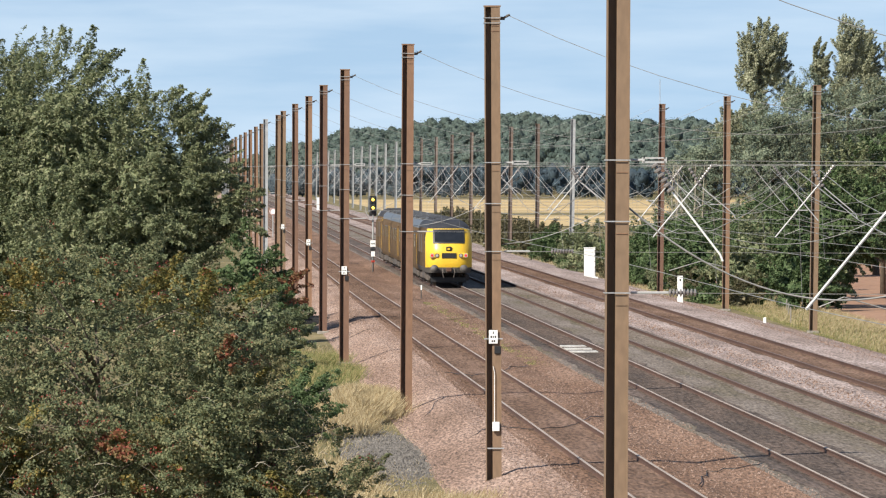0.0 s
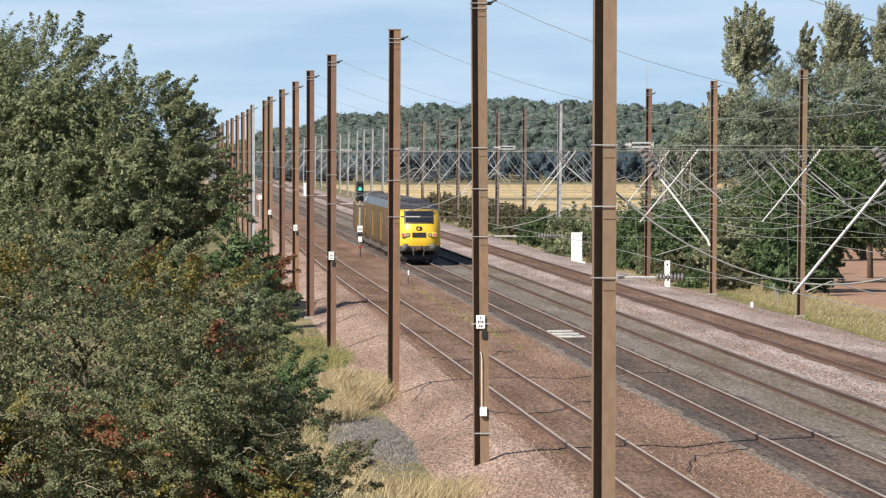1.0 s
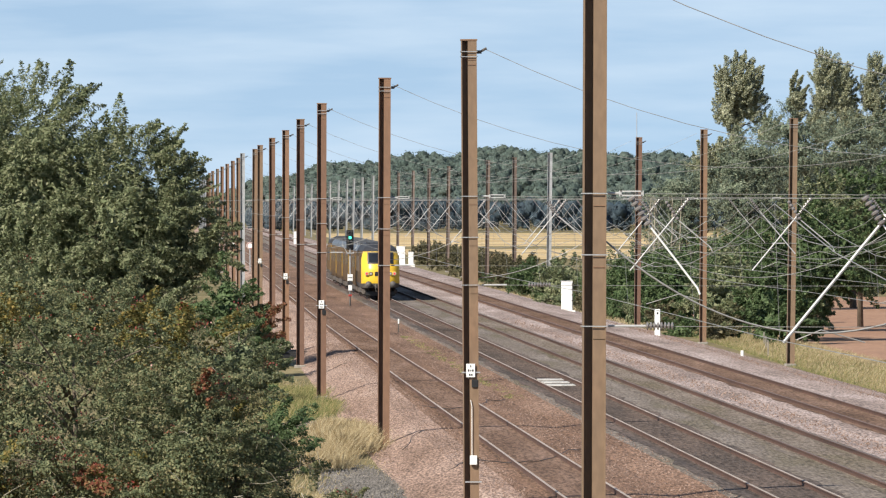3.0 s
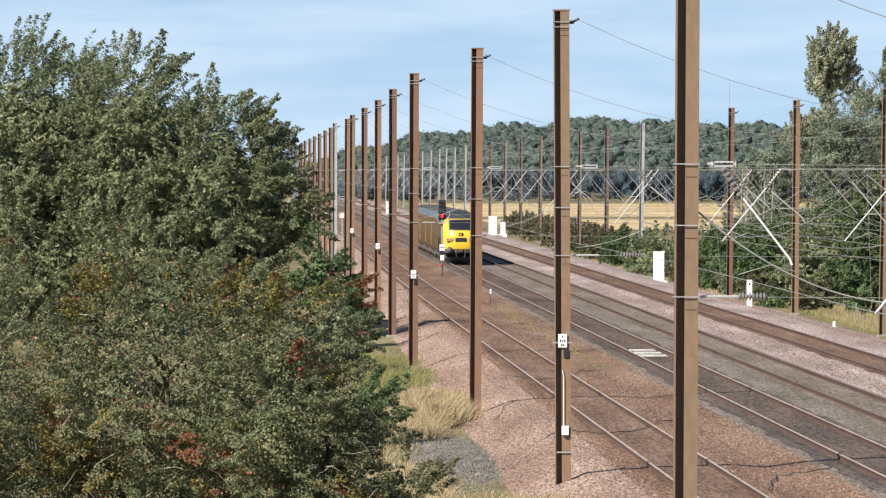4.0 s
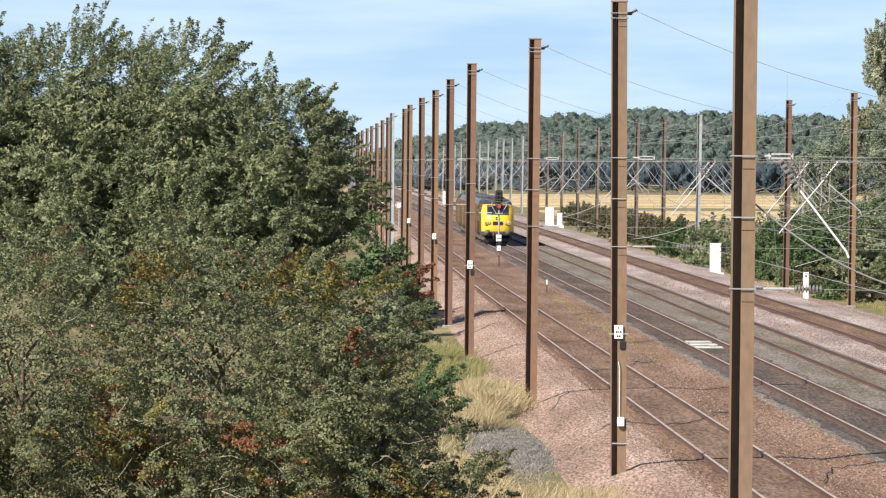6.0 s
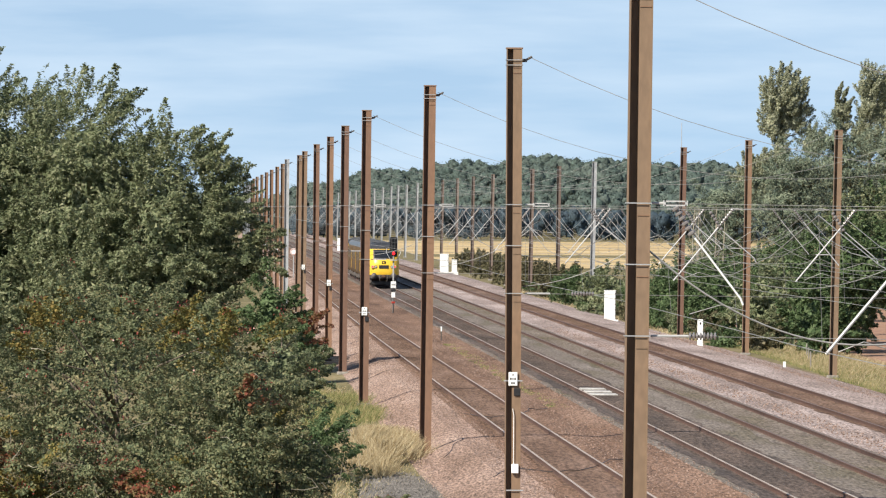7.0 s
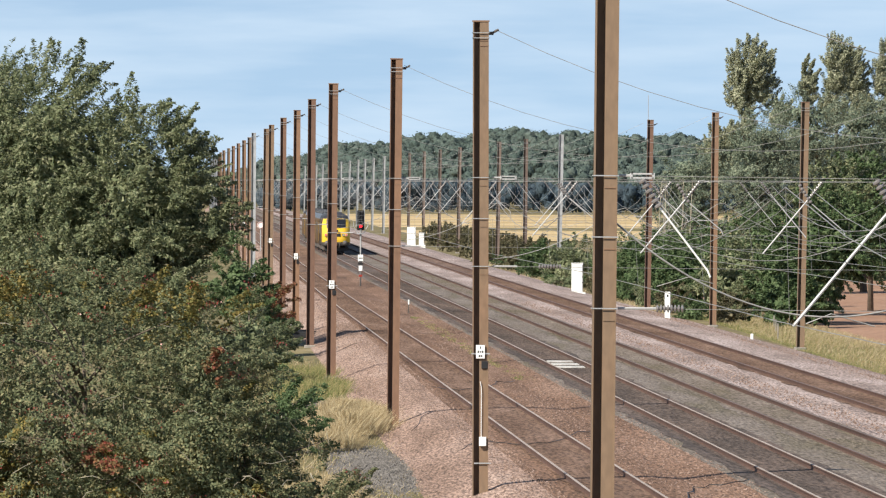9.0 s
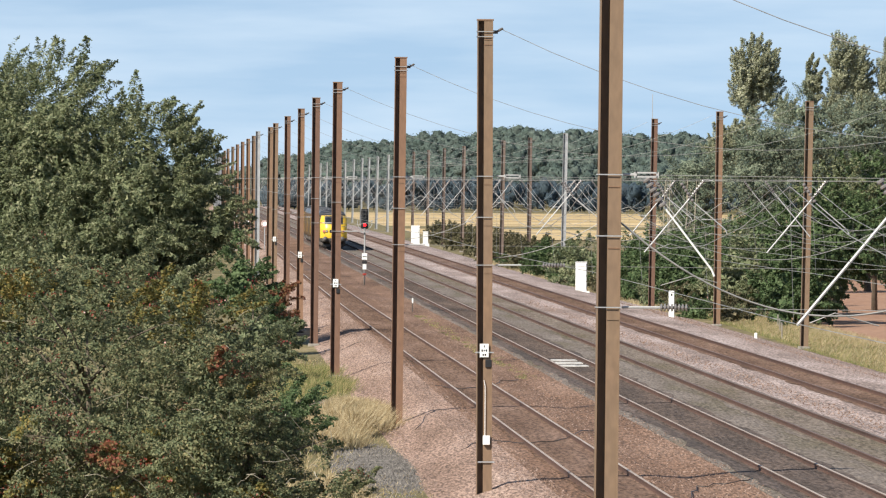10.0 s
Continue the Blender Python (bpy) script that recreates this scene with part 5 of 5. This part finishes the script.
def power_car(label):
    length = 17.6
    root = thing("power_car", pose(0, 0, 0), label, "locomotive", "train vehicles")
    body = part("body", shell([1.1, 1.2, 1.35, 1.6, 1.85, 2.05, 2.3, 2.55, 2.8, 3.05, 3.28, 3.37], length, True), [YELLOW, YELLOW_SIDE], root, "bright yellow end with grimy sides coloured dimmer for glancing sun", True)
    # side faces take the yellow that has the dim light painted in
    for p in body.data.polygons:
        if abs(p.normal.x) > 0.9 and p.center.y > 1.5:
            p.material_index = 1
    part("roof", shell([3.37, 3.5, 3.63, 3.75, 3.84, 3.9, 3.94], length, True, True), ROOF_BLACK, root, "sooty black domed roof", True)
    part("valance", shell([0.78, 0.86, 0.97, 1.1], length, True), VALANCE, root, "dirty grey lower valance", True)
    # windscreen, a curved dark pane just proud of the face, with its black surround
    for nm, hw, z0, z1, out, m, lab in (("windscreen_surround", 0.93, 2.5, 3.33, 0.012, BLACK, ""), ("windscreen", 0.83, 2.6, 3.25, 0.022, GLASS_DARK, "large dark windscreen")):
        bm = bmesh.new()
        g = [[bm.verts.new((x, nose(z) + 0.62 * abs(x / 1.35) ** 5 + 0.07 * (x / 1.35) ** 2 - out, z)) for x in np.linspace(-hw, hw, 9)] for z in np.linspace(z0, z1, 6)]
        for a, b in zip(g, g[1:]):
            for j in range(8):
                bm.faces.new((a[j], a[j + 1], b[j + 1], b[j]))
        part(nm, bm, m, root, lab, True)
    part("drop_plate", box(bmesh.new(), -0.42, 0.42, -0.03, 0.05, 1.64, 1.94, 0.01), BLACK, root, "black panel between the lamps")
    emblem = part("emblem", box(bmesh.new(), -0.17, 0.17, -0.02, 0.14, 2.06, 2.32, 0.04), BLACK, root, "small dark emblem")
    part("emblem_detail", box(bmesh.new(), -0.09, 0.05, -0.03, 0.0, 2.12, 2.24), YELLOW, emblem)
    for s in (-1, 1):
        part("lamp_panel", box(bmesh.new(), min(s * 0.56, s * 1.12), max(s * 0.56, s * 1.12), -0.005 + 0.02, 0.2, 1.66, 1.94, 0.03), YELLOW, root)
        lamp = part("tail_lamp", tube(bmesh.new(), [(s * 0.99, 0.03, 1.8), (s * 0.99, -0.01, 1.8)], 0.075, 14), glowing("red_tail_lamp", (1.0, 0.04, 0.02), 0.55, (0.35, 0.02, 0.015)), root, "lit red tail lamp")
        part("bezel", tube(bmesh.new(), [(s * 0.99, 0.05, 1.8), (s * 0.99, 0.0, 1.8)], 0.125, 14), LAMP_DULL, lamp)
        lamp = part("head_lamp", tube(bmesh.new(), [(s * 0.7, 0.03, 1.8), (s * 0.7, -0.01, 1.8)], 0.08, 14), LAMP_DULL, root, "unlit pale headlamp")
        part("bezel", tube(bmesh.new(), [(s * 0.7, 0.05, 1.8), (s * 0.7, 0.0, 1.8)], 0.125, 14), DARK_STEEL, lamp)
        bm = tube(bmesh.new(), [(s * 0.86, 0.5, 1.02), (s * 0.86, -0.1, 1.02)], 0.1, 10)
        tube(bm, [(s * 0.86, -0.1, 1.02), (s * 0.86, -0.16, 1.02)], 0.24, 16)
        part("buffer", bm, VALANCE, root, "round dirty buffer", True)
        part("cab_window", box(bmesh.new(), min(s * 1.3, s * 1.382), max(s * 1.3, s * 1.382), 2.1, 2.7, 2.45, 3.1, 0.02), GLASS_DARK, root)
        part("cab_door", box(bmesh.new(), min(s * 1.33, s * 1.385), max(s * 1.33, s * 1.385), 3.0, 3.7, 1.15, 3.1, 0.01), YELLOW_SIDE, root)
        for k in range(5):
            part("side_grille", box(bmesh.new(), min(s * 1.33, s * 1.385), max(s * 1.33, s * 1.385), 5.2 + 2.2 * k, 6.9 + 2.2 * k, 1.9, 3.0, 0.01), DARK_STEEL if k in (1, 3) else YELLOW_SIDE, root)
        part("equipment_box", box(bmesh.new(), min(s * 0.6, s * 1.25), max(s * 0.6, s * 1.25), 6.4, 11.4, 0.35, 1.05, 0.05), DARK_STEEL, root)
    part("coupler", box(bmesh.new(), -0.16, 0.16, -0.12, 0.5, 0.85, 1.1, 0.03), RAIL_SIDE, root, "rusty red coupling hook plate")
    part("snow_plough", box(bmesh.new(), -1.05, 1.05, 1.1, 1.25, 0.2, 0.55, 0.04), BLACK, root, "black plough below the buffers")
    for s in (-0.35, 0.3):
        part("brake_hose", tube(bmesh.new(), [(s, 0.02, 1.05), (s * 1.1, -0.12, 0.8), (s * 0.9, -0.05, 0.5)], 0.03, 6), DARK_STEEL, root)
    part("roof_horn", box(bmesh.new(), -0.12, 0.12, 1.3, 1.7, 3.42, 3.56, 0.03), DARK_STEEL, root)
    for y in (7.0, 9.5, 12.0, 14.5):
        part("roof_vent", box(bmesh.new(), -0.7, 0.7, y, y + 1.6, 3.9, 3.97, 0.03), ROOF_BLACK, root, "low sooty roof vent")
    bogie(root, 3.2), bogie(root, 14.0)
    return root


def coach(label, dark_windows):
    length = 22.6
    root = thing("railway_coach", pose(0, 0, 0), label, "railway coach", "train vehicles")
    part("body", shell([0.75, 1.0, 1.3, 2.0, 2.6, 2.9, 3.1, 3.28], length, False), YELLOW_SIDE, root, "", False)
    part("roof", shell([3.28, 3.45, 3.6, 3.72, 3.82, 3.88], length, False, True), ROOF_GREY, root, "grey weathered arched roof", False)
    part("gangway", box(bmesh.new(), -0.55, 0.55, -0.3, 0.0, 1.0, 3.2, 0.05), BLACK, root)
    for y in np.arange(1.5, 22, 3.4):
        part("roof_rib", box(bmesh.new(), -1.0, 1.0, y, y + 0.3, 3.6, 3.9, 0.03), ROOF_BLACK if int(y) % 2 else ROOF_GREY, root)
    for s in (-1, 1):
        for y in dark_windows:
            part("window", box(bmesh.new(), min(s * 1.3, s * 1.38), max(s * 1.3, s * 1.38), y, y + 1.7, 2.05, 2.85, 0.02), GLASS_DARK, root)
        for y in (0.5, 21.2):
            d = part("door", box(bmesh.new(), min(s * 1.33, s * 1.392), max(s * 1.33, s * 1.392), y, y + 0.85, 0.95, 3.1, 0.02), YELLOW_SIDE, root, "grimy, shade-dimmed yellow door with bright handrails")
            part("handrail", box(bmesh.new(), min(s * 1.37, s * 1.384), max(s * 1.37, s * 1.384), y - 0.1, y - 0.06, 1.1, 2.9), RAIL_YELLOW, d)
            part("door_window", box(bmesh.new(), min(s * 1.37, s * 1.397), max(s * 1.37, s * 1.397), y + 0.2, y + 0.65, 2.1, 2.8), GLASS_DARK, d)
        part("equipment_box", box(bmesh.new(), min(s * 0.6, s * 1.25), max(s * 0.6, s * 1.25), 7.0, 12.4, 0.35, 0.78, 0.05), DARK_STEEL, root)
        part("battery_box", box(bmesh.new(), min(s * 0.6, s * 1.25), max(s * 0.6, s * 1.25), 13.2, 15.6, 0.3, 0.78, 0.05), DARK_STEEL, root)
    bogie(root, 3.3), bogie(root, 19.3)
    return root


TRAIN = [(power_car("bright yellow power car with a black roof and lit tail lamps"), 0.0)]
first = coach("grimy, shade-dimmed yellow test coach with a grey roof and few windows", (4.5, 9.0, 16.5))
TRAIN.append((first, 18.1))
for k, lab in enumerate(["grimy, shade-dimmed yellow test coach coupled behind another", "yellow test coach with dark windows and grey roof", "grimy, shade-dimmed yellow coach in the middle of the train"]):
    c = copy_thing(first, pose(0, 0, 0))
    tagged(c, lab)
    TRAIN.append((c, 18.1 + 23.1 * (k + 1)))
lead = copy_thing(TRAIN[0][0], pose(0, 0, 0))
tagged(lead, "leading yellow power car at the far end of the train")


# seconds and distance of the train's near end along the line
RUN = [(0, 463.5), (1, 497.0), (2, 530.8), (3, 564.5), (4, 598.3), (5, 632.0), (6, 665.7), (7, 699.3), (8, 733.0), (9, 766.5), (10, 800.0)]
SHUT = {"upper_yellow": [(0, 80), (0.3, 80), (0.4, 0), (10, 0)], "lower_yellow": [(0, 80), (0.3, 80), (0.4, 0), (10, 0)],
        "green": [(0, 0), (0.3, 0), (0.4, 80), (3.9, 80), (4.0, 0), (10, 0)], "red": [(0, 0), (3.9, 0), (4.0, 80), (10, 80)]}


def motions():
    for vehicle, back in TRAIN:
        walk(vehicle, [(t, pose(14.92, y + back, 0)) for t, y in RUN])
    walk(lead, [(t, pose(14.92, y + 18.1 + 23.1 * 4 + 17.6, 0, 0, 0, 180)) for t, y in RUN])
    for nm, rows in SHUT.items():
        at = SHUTTERS[nm].matrix_basis.translation.copy()
        walk(SHUTTERS[nm], [(t, pose(at.x, at.y, at.z, 0, 0, -a)) for t, a in rows])


motions()
